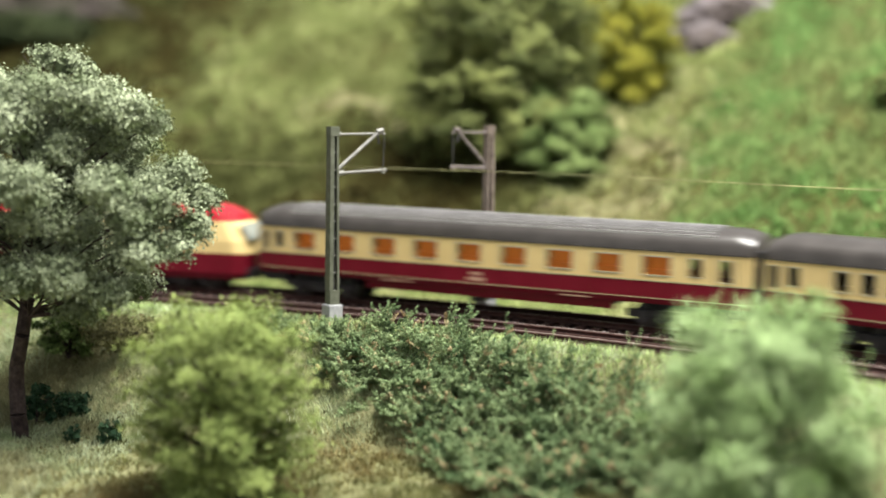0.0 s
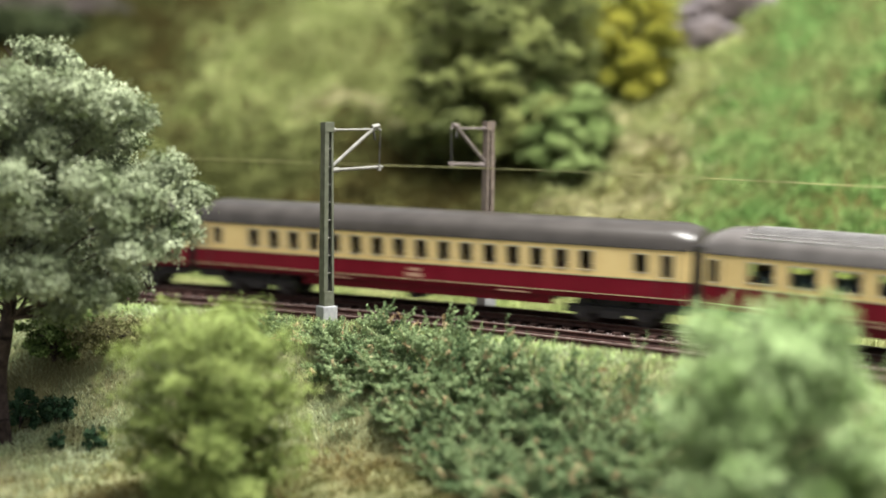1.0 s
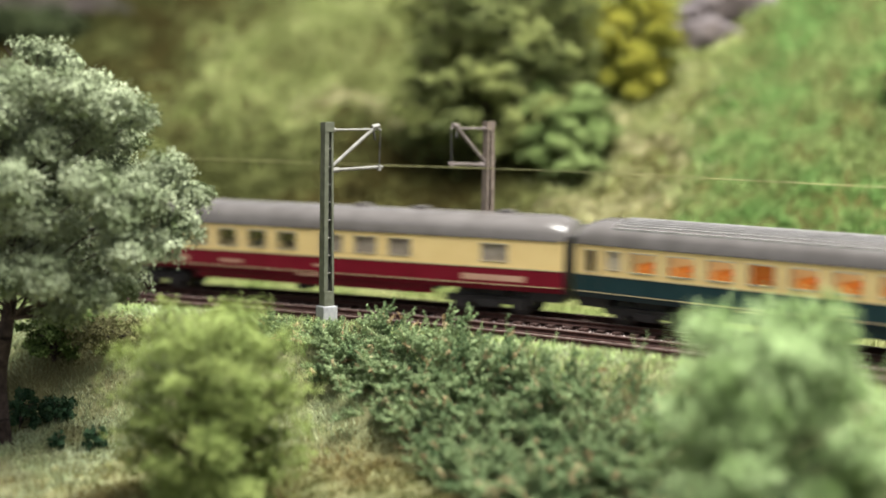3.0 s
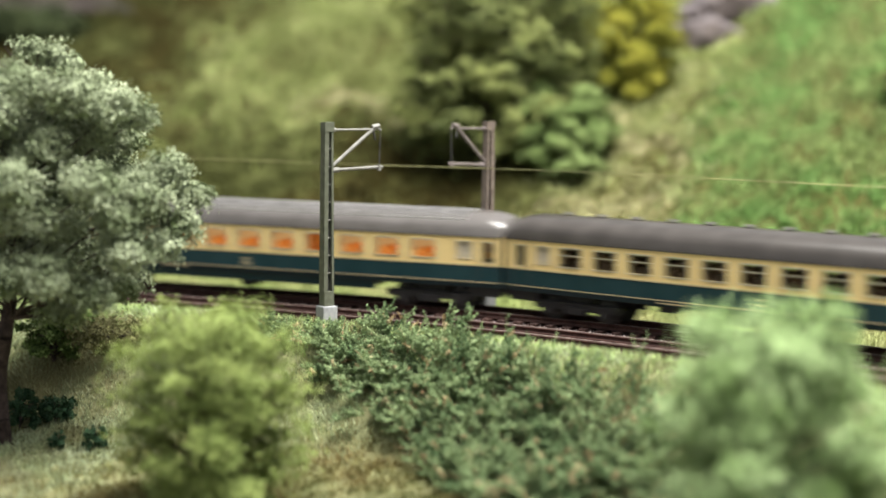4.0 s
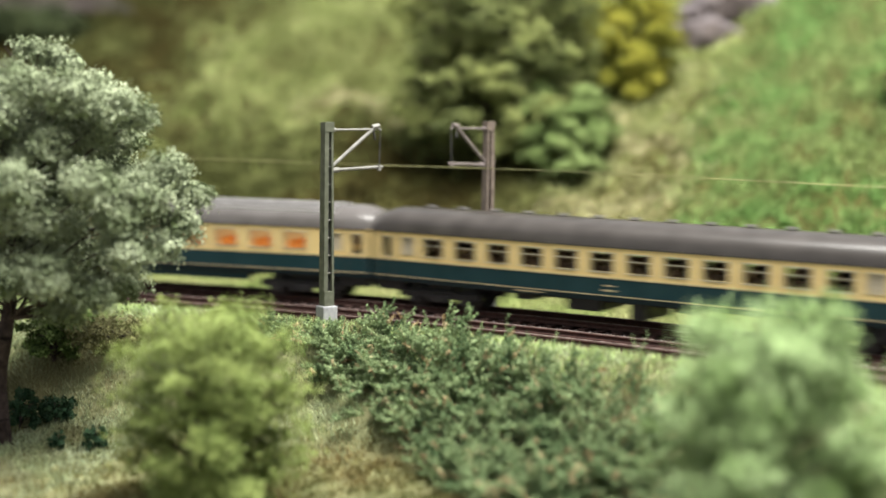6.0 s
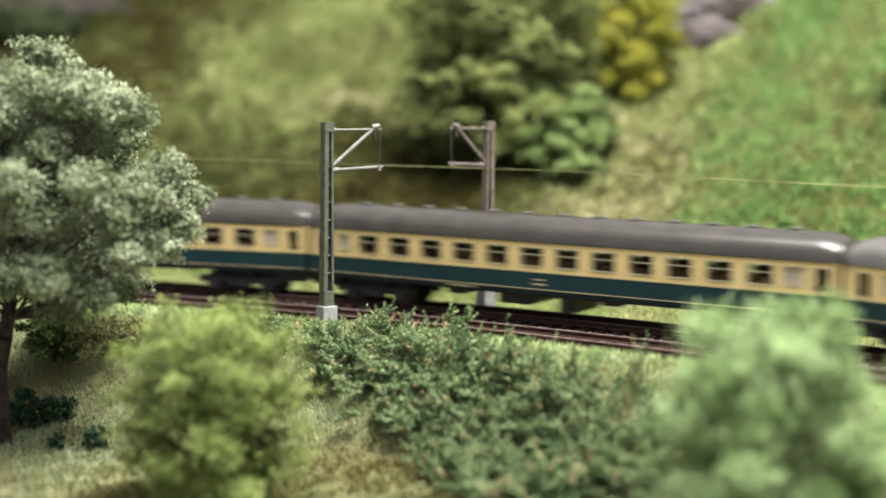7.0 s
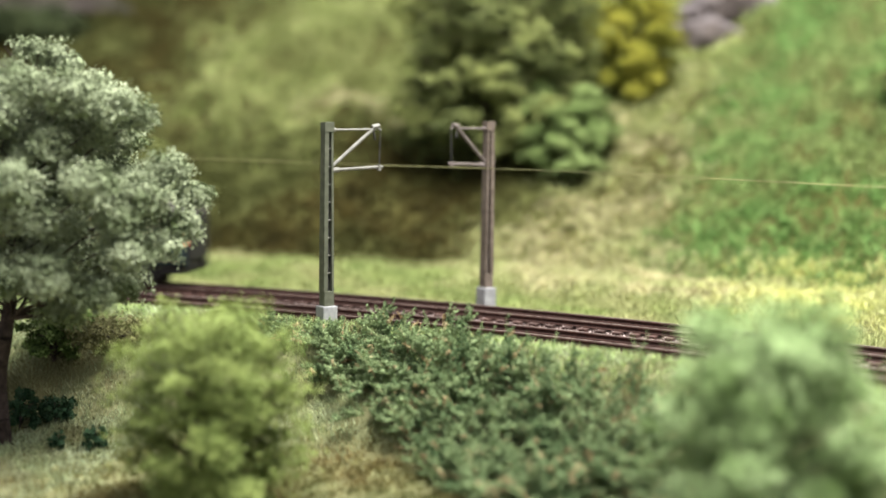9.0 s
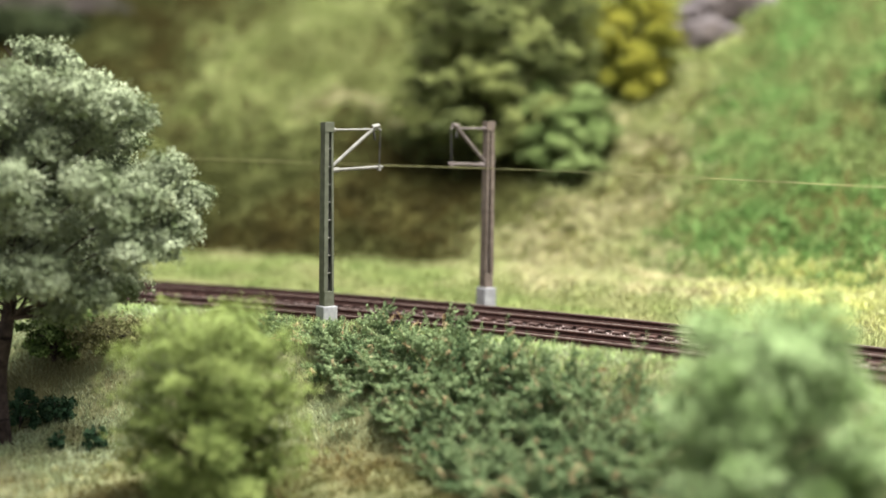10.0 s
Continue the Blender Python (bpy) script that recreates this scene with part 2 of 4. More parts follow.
def build_ground():
    xs, ys = axis(-2600, 2600, -330, 300, 4, 60), axis(-1900, 1500, -200, 340, 4, 60)
    gx, gy = np.meshgrid(xs, ys)
    z = ground_z(gx, gy)
    v = np.stack([gx.ravel(), gy.ravel(), z.ravel()], 1)
    w, h = len(xs), len(ys)
    i = (np.arange(h - 1)[:, None] * w + np.arange(w - 1)[None, :]).ravel()
    ob = mesh_np("ground", v, np.stack([i, i + 1, i + 1 + w, i + w], 1), SOIL)
    ob.data.polygons.foreach_set("use_smooth", [True] * len(ob.data.polygons))
    tagged(ob, "grassy modelled ground rising to a green hillside", "ground", kind="structure")
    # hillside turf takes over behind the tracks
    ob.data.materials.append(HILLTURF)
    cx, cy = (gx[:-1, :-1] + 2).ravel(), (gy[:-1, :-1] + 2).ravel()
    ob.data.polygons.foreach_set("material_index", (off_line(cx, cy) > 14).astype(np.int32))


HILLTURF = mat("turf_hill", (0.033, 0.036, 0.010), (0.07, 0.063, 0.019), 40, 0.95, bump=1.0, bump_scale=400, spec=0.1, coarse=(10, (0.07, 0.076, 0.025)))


def blades(name, x, y, length, width, material, label, lean=0.45, seed=1, clump=0):
    """Flock fibres, one slim triangle each; in tufts of so many that lean outwards, if clump is given."""
    r = np.random.default_rng(seed)
    if clump:
        cx, cy = x[::clump], y[::clump]
        idx = np.repeat(np.arange(len(cx)), clump)
        dx, dy = r.normal(0, 1.0, len(idx)), r.normal(0, 1.0, len(idx))
        wide = r.uniform(0.5, 1.5, len(cx))[idx]
        x, y = cx[idx] + dx * wide, cy[idx] + dy * wide
    n = len(x)
    z = ground_z(x, y)
    a = r.uniform(0, 2 * np.pi, n)
    ln = length * r.uniform(0.55, 1.25, n)
    t = r.uniform(0, 2 * np.pi, n)
    if clump:
        t = np.arctan2(dy, dx) + r.normal(0, 0.6, n)
        ln = ln * r.uniform(0.6, 1.3, len(cx))[idx]
    ls = ln * lean * r.uniform(0.1, 1.3, n)
    base = np.stack([x, y, z - 0.3], 1)
    side = np.stack([np.cos(a), np.sin(a), 0 * a], 1) * (width * r.uniform(0.6, 1.3, n) / 2)[:, None]
    tip = base + np.stack([np.cos(t) * ls, np.sin(t) * ls, ln + 0.3], 1)
    v = np.stack([base - side, base + side, tip], 1).reshape(-1, 3)
    f = np.arange(n * 3).reshape(-1, 3)
    return tagged(mesh_np(name, v, f, material), label, "grass", kind="stuff")


def flakes(points, dirs, size, r, squash=0.7, ruffle=0.5):
    """Small bent leaf flakes (two triangles each) at points, turned roughly along dirs."""
    n = len(points)
    a = dirs + r.normal(0, ruffle, (n, 3))
    a /= np.linalg.norm(a, axis=1)[:, None] + 1e-9
    b = np.cross(a, r.normal(0, 1, (n, 3)))
    b /= np.linalg.norm(b, axis=1)[:, None] + 1e-9
    c = np.cross(a, b)
    s = (size * r.uniform(0.5, 1.35, n))[:, None]
    p0, p1 = points - b * s * 0.5, points + b * s * 0.5
    p2, p3 = points + c * s * 0.5 * squash + a * s * 0.22, points - c * s * 0.5 * squash + a * s * 0.1
    v = np.stack([p0, p3, p1, p2], 1).reshape(-1, 3)
    i = np.arange(n) * 4
    f = np.concatenate([np.stack([i, i + 1, i + 2], 1), np.stack([i, i + 2, i + 3], 1)])
    return v, f


def sphere_dirs(n, r):
    d = r.normal(0, 1, (n, 3))
    return d / np.linalg.norm(d, axis=1)[:, None]


def clump_points(centre, radius, n, r, flat=0.8, shell=0.5):
    """Points through an uneven lump, denser towards its skin."""
    d = sphere_dirs(n, r)
    ph = r.uniform(0, 6.28, 3)
    bumpy = 1 + 0.16 * np.sin(d[:, 0] * 5 + ph[0]) + 0.14 * np.sin(d[:, 1] * 6 + ph[1]) + 0.12 * np.sin(d[:, 2] * 7 + ph[2])
    rad = radius * bumpy * (shell + (1 - shell) * r.uniform(0, 1, n) ** 0.6) * np.where(r.uniform(0, 1, n) < 0.06, 1.14, 1)
    p = d * rad[:, None]
    p[:, 2] *= flat
    return p + np.asarray(centre)[None, :], d


def join(pairs):
    vs, fs, k = [], [], 0
    for v, f in pairs:
        vs.append(v)
        fs.append(f + k)
        k += len(v)
    return np.concatenate(vs), np.concatenate(fs)


def foliage(name, clumps, per, size, material, parent, seed, flat=0.8, shell=0.5, label=""):
    r = np.random.default_rng(seed)
    made = []
    for (c, rad) in clumps:
        p, d = clump_points(c, rad, int(per * (rad / 8.0) ** 2), r, flat, shell)
        made.append(flakes(p, d + np.array([0, 0, 0.35]), size, r))
    v, f = join(made)
    return mesh_np(name, v, f, material, parent, label)


def thing(name, label, category, group="", at=None, turn=0.0):
    ob = new(name)
    ob.empty_display_size = 0.01
    tagged(ob, label, category, group)
    if at is not None:
        ob.matrix_basis = pose(at[0] * U, at[1] * U, at[2] * U, 0, 0, turn)
    return ob


# ---- tracks ----
def sweep(name, profile, side, s0, s1, step, material, parent, label=""):
    """A closed or open profile [(side, z)] swept along the line."""
    ss = np.arange(s0, s1 + step, step)
    m = len(profile)
    v = []
    for s in ss:
        for (o, z) in profile:
            x, y, _ = on_track(s, side + o)
            v.append((x, y, z))
    f = []
    for i in range(len(ss) - 1):
        for j in range(m):
            k = (j + 1) % m
            f.append((i * m + j, (i + 1) * m + j, (i + 1) * m + k, i * m + k))
    return mesh_np(name, np.array(v), np.array(f), material, parent, label)


RAIL_FOOT = [(-0.75, -1.5), (0.75, -1.5), (0.75, -1.3), (0.2, -1.15), (0.2, -0.55), (0.42, -0.48), (0.42, -0.1), (-0.42, -0.1), (-0.42, -0.48), (-0.2, -0.55), (-0.2, -1.15), (-0.75, -1.3)]
RAIL_TOP = [(-0.4, -0.1), (0.4, -0.1), (0.32, 0.0), (-0.32, 0.0)]


def build_track(side, words, first):
    t = thing("railway_track", words, "track", "double track line")
    tagged(t, kind="structure")
    sweep("ballast_bed", [(-12.46, -4.6), (-12.46, -2.3), (12.46, -2.3), (12.46, -4.6)], side, -2300, 2300, 12, BALLAST, t)
    for o in (-4.85, 4.85):
        rail = sweep("rail", RAIL_FOOT, side + o, -2300, 2300, 12, RAIL, t, "rust-brown rail")
        sweep("rail_head", RAIL_TOP, side + o, -2300, 2300, 12, RAILHEAD, rail, "worn shiny running surface")
    r = random.Random(first)
    piece = part("sleeper", boxed(-0.9, 0.9, -8, 8, -2.7, -1.52, bevel=0.12), SLEEPER, t)
    pitch = 4.6
    n = 0
    rest = []
    k0, k1 = int(-160 / pitch), int(275 / pitch)
    for k in range(int(-2300 / pitch), int(2300 / pitch)):
        x, y, a = on_track(k * pitch + r.uniform(-0.15, 0.15), side)
        m = Matrix.Translation(Vector((x, y, 0)) * U) @ Matrix.Rotation(a + r.uniform(-0.01, 0.01), 4, "Z")
        if k0 <= k < k1:
            if n == 0:
                piece.matrix_basis = m
            else:
                again(piece, m, t)
            n += 1
        else:
            rest.append((x, y, a))
    c = np.array([[-0.9, -8, -1.52], [0.9, -8, -1.52], [0.9, 8, -1.52], [-0.9, 8, -1.52], [-0.9, -8, -2.7], [0.9, -8, -2.7], [0.9, 8, -2.7], [-0.9, 8, -2.7]])
    vs, fs = [], []
    q = np.array([[0, 1, 2, 3], [0, 4, 5, 1], [1, 5, 6, 2], [2, 6, 7, 3], [3, 7, 4, 0]])
    for i, (x, y, a) in enumerate(rest):
        ca, sa = math.cos(a), math.sin(a)
        vs.append(np.stack([x + c[:, 0] * ca - c[:, 1] * sa, y + c[:, 0] * sa + c[:, 1] * ca, c[:, 2]], 1))
        fs.append(q + i * 8)
    tagged(mesh_np("sleepers_further_off", np.concatenate(vs), np.concatenate(fs), SLEEPER, t), kind="stuff")
    # loose stones between the sleepers and on the shoulders
    g = np.random.default_rng(first + 5)
    n = 9000
    s = g.uniform(-160, 275, n)
    o = g.uniform(-12.6, 12.6, n)
    ph = (s / pitch) % 1.0
    keep = ((np.abs(ph - 0.5) < 0.27) | (np.abs(o) > 8.3)) & (np.abs(np.abs(o) - 4.85) > 1.0)
    s, o = s[keep], o[keep]
    pts = np.array([on_track(a, side + b)[:2] for a, b in zip(s, o)])
    z = np.full(len(o), -2.25)
    base = np.stack([pts[:, 0], pts[:, 1], z], 1)
    k = len(base)
    tet = sphere_dirs(k * 5, g).reshape(k, 5, 3) * g.uniform(0.22, 0.6, (k, 1, 1))
    tet[:, 0] = [0, 0, 0.45]
    v = (base[:, None, :] + tet).reshape(-1, 3)
    i = np.arange(k)[:, None] * 5
    f = np.concatenate([i + np.array([[0, 1, 2]]), i + np.array([[0, 2, 3]]), i + np.array([[0, 3, 4]]), i + np.array([[0, 4, 1]]), i + np.array([[1, 3, 2]]), i + np.array([[1, 4, 3]])])
    tagged(mesh_np("ballast_stones", v, f, STONE, t), kind="stuff")
    return t


# ---- catenary masts ----
def build_mast(x, y, turn, steel, rods, words, top=47.95, block=3.5, arm=15.0):
    base = gz(x, y) - 1.5
    t = thing("catenary_mast", words, "mast", "catenary masts", (x, y, 0), turn)
    part("foundation_block", boxed(-1.95, 1.95, -1.95, 1.95, base, block, bevel=0.35), BLOCK, t, "light grey concrete foundation block")
    part("mast_foot", boxed(-1.3, 1.3, -1.35, 1.35, block, block + 3.6, bevel=0.12), steel, t)
    # two tapering channels joined by short battens
    for sy in (-1, 1):
        bm = bmesh.new()
        box(bm, -1.25, 1.25, *((0.45, 1.5) if sy > 0 else (-1.36, -0.8)), block + 3.6, top)
        for v in bm.verts:
            f = (v.co.z - block) / (top - block)
            v.co.y -= sy * 0.3 * f
            v.co.x *= 1 - 0.15 * f
        part("channel", bm, steel, t)
    # dark plate added between the channels for the shade deep in the slot
    part("core_web", boxed(-0.12, 0.12, -0.7, 0.7, block + 3.6, top - 2.0), DARKGREY, t)
    piece = None
    z = block + 8.0
    while z < top - 1.5:
        if piece is None:
            piece = part("batten", boxed(-0.8, 0.8, -0.72, 0.5, -0.13, 0.13), rods, t)
            piece.matrix_basis = pose(0, 0, z * U)
        else:
            again(piece, pose(0, 0, z * U), t)
        z += 4.3
    part("mast_cap", boxed(-1.2, 1.2, -1.3, 1.3, top - 2.4, top, bevel=0.15), steel, t)
    # the bracket reaches over the track along -y of its own space
    hi, lo, tip = top - 1.9, top - 11.4, -arm
    bm = rod(bmesh.new(), (0, -1.0, hi), (0, tip + 1.4, hi + 0.1), 0.27)
    rod(bm, (0, -1.1, hi), (0, -2.2, hi), 0.55)
    part("top_rod", bm, rods, t)
    bm = rod(bmesh.new(), (0, -0.6, lo + 0.2), (0, tip + 1.2, hi + 0.9), 0.48)
    rod(bm, (0, tip + 2.4, hi + 0.6), (0, tip + 0.4, hi + 1.0), 0.6)
    rod(bm, (0, tip + 1.2, hi + 0.4), (0, tip - 0.2, hi - 0.1), 0.3)
    part("diagonal_strut", bm, rods, t)
    bm = rod(bmesh.new(), (0, -1.1, lo - 0.2), (0, tip - 0.7, lo + 0.4), 0.4)
    rod(bm, (0, -1.4, lo - 0.2), (0, -3.2, lo - 0.1), 0.66)
    rod(bm, (0, tip + 0.3, lo - 0.5), (0, tip + 0.3, lo + 0.9), 0.5)
    part("registration_arm", bm, rods, t, "registration arm with insulator")
    part("dropper", rod(bmesh.new(), (0, tip + 0.3, lo), (0, tip, hi), 0.15, sides=6), DARKGREY, t)
    part("insulator", rod(bmesh.new(), (0, tip + 2.0, hi - 0.2), (0, tip + 1.6, hi - 2.4), 0.28, sides=6), DARKGREY, t)
    return t


def build_wire():
    """The contact wire over the far track, with a slight sag between its supports."""
    bm = bmesh.new()
    last = None
    for i in range(-60, 61):
        s = i * 12.0
        x, y, _ = on_track(s, 0.0)
        p = Vector((x, y, 36.1 + 0.12 * math.sin(s * 0.05)))
        if last is not None:
            rod(bm, last, p, 0.11, sides=5)
        last = p
    ob = part("contact_wire", bm, WIRE)
    tagged(ob, "thin bronze contact wire held by the mast brackets", "wire")


# ---- the train ----
HALF, CANT, BELT, SILL, TOP = 8.85, 19.4, 11.9, 6.3, 25.3
PANE_LO, PANE_HI = 13.4, 17.8


def roof_profile(n=14):
    """Side, height from one gutter over the top to the other."""
    out = []
    for i in range(n + 1):
        a = math.pi * i / n
        out.append((-math.cos(a) * HALF, CANT + (TOP - CANT) * math.sin(a) ** 0.72))
    return out


def roof_bm(half_len, drop=1.5, run=5.0):
    bm = bmesh.new()
    prof = roof_profile()
    stations = [-half_len, -half_len + 0.6, -half_len + 2.0, -half_len + 4.5, -half_len + run, half_len - run, half_len - 4.5, half_len - 2.0, half_len - 0.6, half_len]
    rings = []
    for x in stations:
        e = max(0.0, 1 - (half_len - abs(x)) / run)
        sink = drop * e ** 1.8
        ring = [bm.verts.new((x, y * (1 - 0.05 * e * e), CANT + (z - CANT) * (1 - sink / (TOP - CANT)))) for y, z in prof]
        rings.append(ring)
    for a, b in zip(rings, rings[1:]):
        for i in range(len(prof) - 1):
            bm.faces.new((a[i], a[i + 1], b[i + 1], b[i]))
    bm.faces.new(rings[0])
    bm.faces.new(list(reversed(rings[-1])))
    bmesh.ops.recalc_face_normals(bm, faces=bm.faces)
    return bm


def window_wall(x0, x1, z0, z1, holes, y, thick, side):
    """A wall strip with real openings. holes: (centre, width, bottom, top), in order."""
    bm = bmesh.new()
    a, b = (y, y + thick) if side < 0 else (y - thick, y)
    x = x0
    for c, w, zb, zt in sorted(holes):
        box(bm, x, c - w / 2, a, b, z0, z1)
        box(bm, c - w / 2, c + w / 2, a, b, z0, zb)
        box(bm, c - w / 2, c + w / 2, a, b, zt, z1)
        x = c + w / 2
    box(bm, x, x1, a, b, z0, z1)
    bmesh.ops.remove_doubles(bm, verts=bm.verts, dist=0.001)
    return bm


def bogie_bm(x):
    bm = bmesh.new()
    for y in (-6.6, 6.6):
        box(bm, x - 12.2, x + 12.2, y - 0.7, y + 0.7, 2.6, 4.5, bevel=0.2)
        for dx in (-7.8, 7.8):
            box(bm, x + dx - 1.7, x + dx + 1.7, y - 1.1, y + 1.1, 1.4, 4.2, bevel=0.2)
        box(bm, x - 3.0, x + 3.0, y - 1.2, y + 1.2, 1.7, 3.6, bevel=0.2)
    box(bm, x - 4, x + 4, -6, 6, 3, 6)
    return bm


def wheelset_bm(x):
    bm = bmesh.new()
    rod(bm, (x, -5.6, 2.9), (x, 5.6, 2.9), 0.7)
    for y in (-4.9, 4.9):
        rod(bm, (x, y - 0.55, 2.9), (x, y + 0.55, 2.9), 2.9, sides=20)
        s = 1 if y > 0 else -1
        rod(bm, (x, y - s * 0.75, 2.9), (x, y - s * 0.55, 2.9), 3.4, sides=20)
    return bm


def build_coach(words, paint, roof, windows, narrow, seats, apron=True, ribs=False, vents=False, bar=False, length=142.8, pantograph=False, tail=False, inside="barred", marks=()):
    """windows: (centres, width); narrow: (centre, width, kind) at the ends, kind door, frost or dark."""
    t = thing("railway_coach", words, "coach", "coaches of the express train")
    h = length / 2
    for y0, y1 in ((-HALF, -HALF + 1.1), (HALF - 1.1, HALF)):
        bm = boxed(-h, h, y0, y1, 7.4, BELT)
        box(bm, -h, h, y0, y1, SILL, 7.4)
        for v in bm.verts:
            if v.co.z < SILL + 0.2:
                v.co.y *= 0.95            # the lower edge is drawn in
        part("side_panel", bm, paint, t)
    part("underframe", boxed(-h + 0.3, h - 0.3, -HALF + 1.1, HALF - 1.1, SILL + 0.4, SILL + 2.0), BLACK, t)
    for x0 in (-h, h - 1.0):
        part("end_wall", boxed(x0, x0 + 1.0, -HALF + 1.1, HALF - 1.1, SILL + 2.0, CANT), BLACK, t, "black coach end")
    part("roof", roof_bm(h + 0.2), roof, t, smooth=True)
    for y in (-HALF, HALF):
        s = -1 if y < 0 else 1
        holes = [(c, windows[1], PANE_LO, PANE_HI) for c in windows[0]] + [(c, w, 12.7 if k == "door" else 13.6, PANE_HI) for c, w, k in narrow]
        part("window_band", window_wall(-h, h, BELT, CANT, holes, y, 1.0, s), CREAM, t, "cream window band")
        part("stripe", boxed(-h + 0.4, h - 0.4, *sorted((y, y + s * 0.06)), 7.6, 7.85), STRIPE, t, "fine gold stripe")
        part("belt_stripe", boxed(-h + 0.2, h - 0.2, *sorted((y, y + s * 0.08)), BELT - 0.12, BELT + 0.18), STRIPE, t)
        part("gutter", boxed(-h + 0.2, h - 0.2, *sorted((y, y + s * 0.22)), CANT - 0.25, CANT + 0.1), roof, t)
        first = None
        for c in windows[0]:
            w = windows[1]
            if first is None:
                first = (c, part("window", ring_bm(w, PANE_LO, PANE_HI, y + s * 0.12, 0.32, 0.3), ALU, t), part("pane", boxed(-w / 2, w / 2, *sorted((y - s * 0.35, y - s * 0.6)), PANE_LO, PANE_HI), GLASS, t))
                first[1].matrix_basis = first[2].matrix_basis = pose(c * U, 0, 0)
                first[2].visible_shadow = False
                rail_piece = None
                if bar:
                    rail_piece = part("window_bar", boxed(-w / 2, w / 2, *sorted((y - s * 0.1, y - s * 0.45)), 16.0, 16.3), ALU, t)
                    rail_piece.matrix_basis = pose(c * U, 0, 0)
            else:
                again(first[1], pose(c * U, 0, 0))
                again(first[2], pose(c * U, 0, 0)).visible_shadow = False
                if bar:
                    again(rail_piece, pose(c * U, 0, 0))
        for c, w, k in narrow:
            z0 = 12.7 if k == "door" else 13.6
            part("door_window" if k == "door" else "window", ring_bm(w, z0, PANE_HI, y + s * 0.1, 0.25, 0.25), ALU, t).matrix_basis = pose(c * U, 0, 0)
            pane = part("pane", boxed(c - w / 2, c + w / 2, *sorted((y - s * 0.3, y - s * 0.6)), z0, PANE_HI), {"frost": FROST, "smoked": SMOKED, "orange": GLOW_ORANGE}.get(k, GLASS), t)
            pane.visible_shadow = False
            if k == "door":
                part("door_seam", boxed(c - w / 2 - 1.3, c - w / 2 - 1.15, *sorted((y, y + s * 0.05)), SILL + 0.6, CANT - 0.6), DARKGREY, t)
                part("door_seam", boxed(c + w / 2 + 1.15, c + w / 2 + 1.3, *sorted((y, y + s * 0.05)), SILL + 0.6, CANT - 0.6), DARKGREY, t)
        for mx, mw, mz, mh in marks:
            part("lettering", boxed(mx - mw / 2, mx + mw / 2, *sorted((y, y + s * 0.05)), mz, mz + mh), STRIPE if paint is TEAL else LETTER, t)
        if apron:
            part("apron", boxed(-36, 36, *sorted((y - s * 1.9, y - s * 1.1)), 4.1, SILL + 0.05, bevel=0.1), paint, t)
    # inside: floor, seats or compartment walls
    part("floor_plate", boxed(-h + 1, h - 1, -HALF + 1.1, HALF - 1.1, SILL + 2.0, SILL + 2.8), DARKGREY, t)
    half_w = windows[1] / 2
    if inside == "corridor":
        part("corridor_wall", boxed(-h + 6, h - 6, -1.0, -0.6, 9.3, CANT - 0.2), TANWALL, t, "tan corridor wall")
    if inside == "lounge":
        # added wall, its glow makes the windows look lit from inside
        part("corridor_wall", boxed(-h + 10, h - 10, 0.8, 1.2, 9.3, CANT - 0.2), GLOW_PALEWALL, t, "pale apricot corridor wall with an added glow for interior light")
    piece = full = None
    for i, c in enumerate(windows[0]):
        closed = inside == "compartments" or (inside == "lounge" and i % 4 == 3)
        here = pose(c * U, 0, 0)
        if closed:
            if full is None:
                bm = boxed(-half_w - 0.7, half_w + 0.7, -5.4, -4.9, 9.3, CANT - 0.3)
                box(bm, -half_w - 0.4, half_w + 0.4, -6.2, -5.4, 9.3, 14.6, bevel=0.3)
                full = part("compartment", bm, GLOW_DEEPORANGE, t)
                full.matrix_basis = here
            else:
                again(full, here)
            continue
        if piece is None:
            bm = bmesh.new()
            if inside == "lounge":
                box(bm, -2.9, -0.9, -6.6, 6.2, 9.3, 15.3, bevel=0.5)
                box(bm, -0.9, 2.5, -6.6, 6.2, 9.3, 14.3, bevel=0.5)
            elif inside == "dining":
                box(bm, -2.2, 2.2, -6.8, -2.0, 13.6, 14.0, bevel=0.1)
                box(bm, -0.4, 0.4, -5.0, -4.2, 9.3, 13.6)
                box(bm, -2.6, -1.6, -6.4, -2.2, 9.3, 14.9, bevel=0.3)
            elif inside == "corridor":
                box(bm, -1.5, 1.5, -6.6, -4.0, 9.3, 14.5, bevel=0.3)
            else:
                box(bm, -2.7, -0.9, -6.2, 6.2, 9.3, 15.8 if inside == "open" else 17.0, bevel=0.3)
                box(bm, -0.9, 2.2, -6.2, 6.2, 9.3, 14.6, bevel=0.3)
            if inside == "barred":
                box(bm, -half_w - 0.8, half_w + 0.8, 0.6, 1.2, 9.3, CANT - 0.3)
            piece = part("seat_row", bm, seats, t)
            piece.matrix_basis = here
        else:
            again(piece, here)
    # ends, running gear
    for sx in (-1, 1):
        part("gangway_bellows", boxed(*sorted((sx * h, sx * (h + 1.15))), -7.0, 7.0, SILL + 1.5, CANT + 1.0, bevel=0.3), BLACK, t, "black rubber gangway bellows")
        bm = boxed(*sorted((sx * (h - 1), sx * (h + 0.2))), -7.5, 7.5, SILL - 1.0, SILL + 1.2)
        for y in (-5.4, 5.4):
            rod(bm, (sx * (h - 0.2), y, 6.0), (sx * (h + 1.1), y, 6.0), 0.6)
            rod(bm, (sx * (h + 0.8), y, 6.0), (sx * (h + 1.1), y, 6.0), 1.4, sides=12)
        part("buffer_beam", bm, BLACK, t)
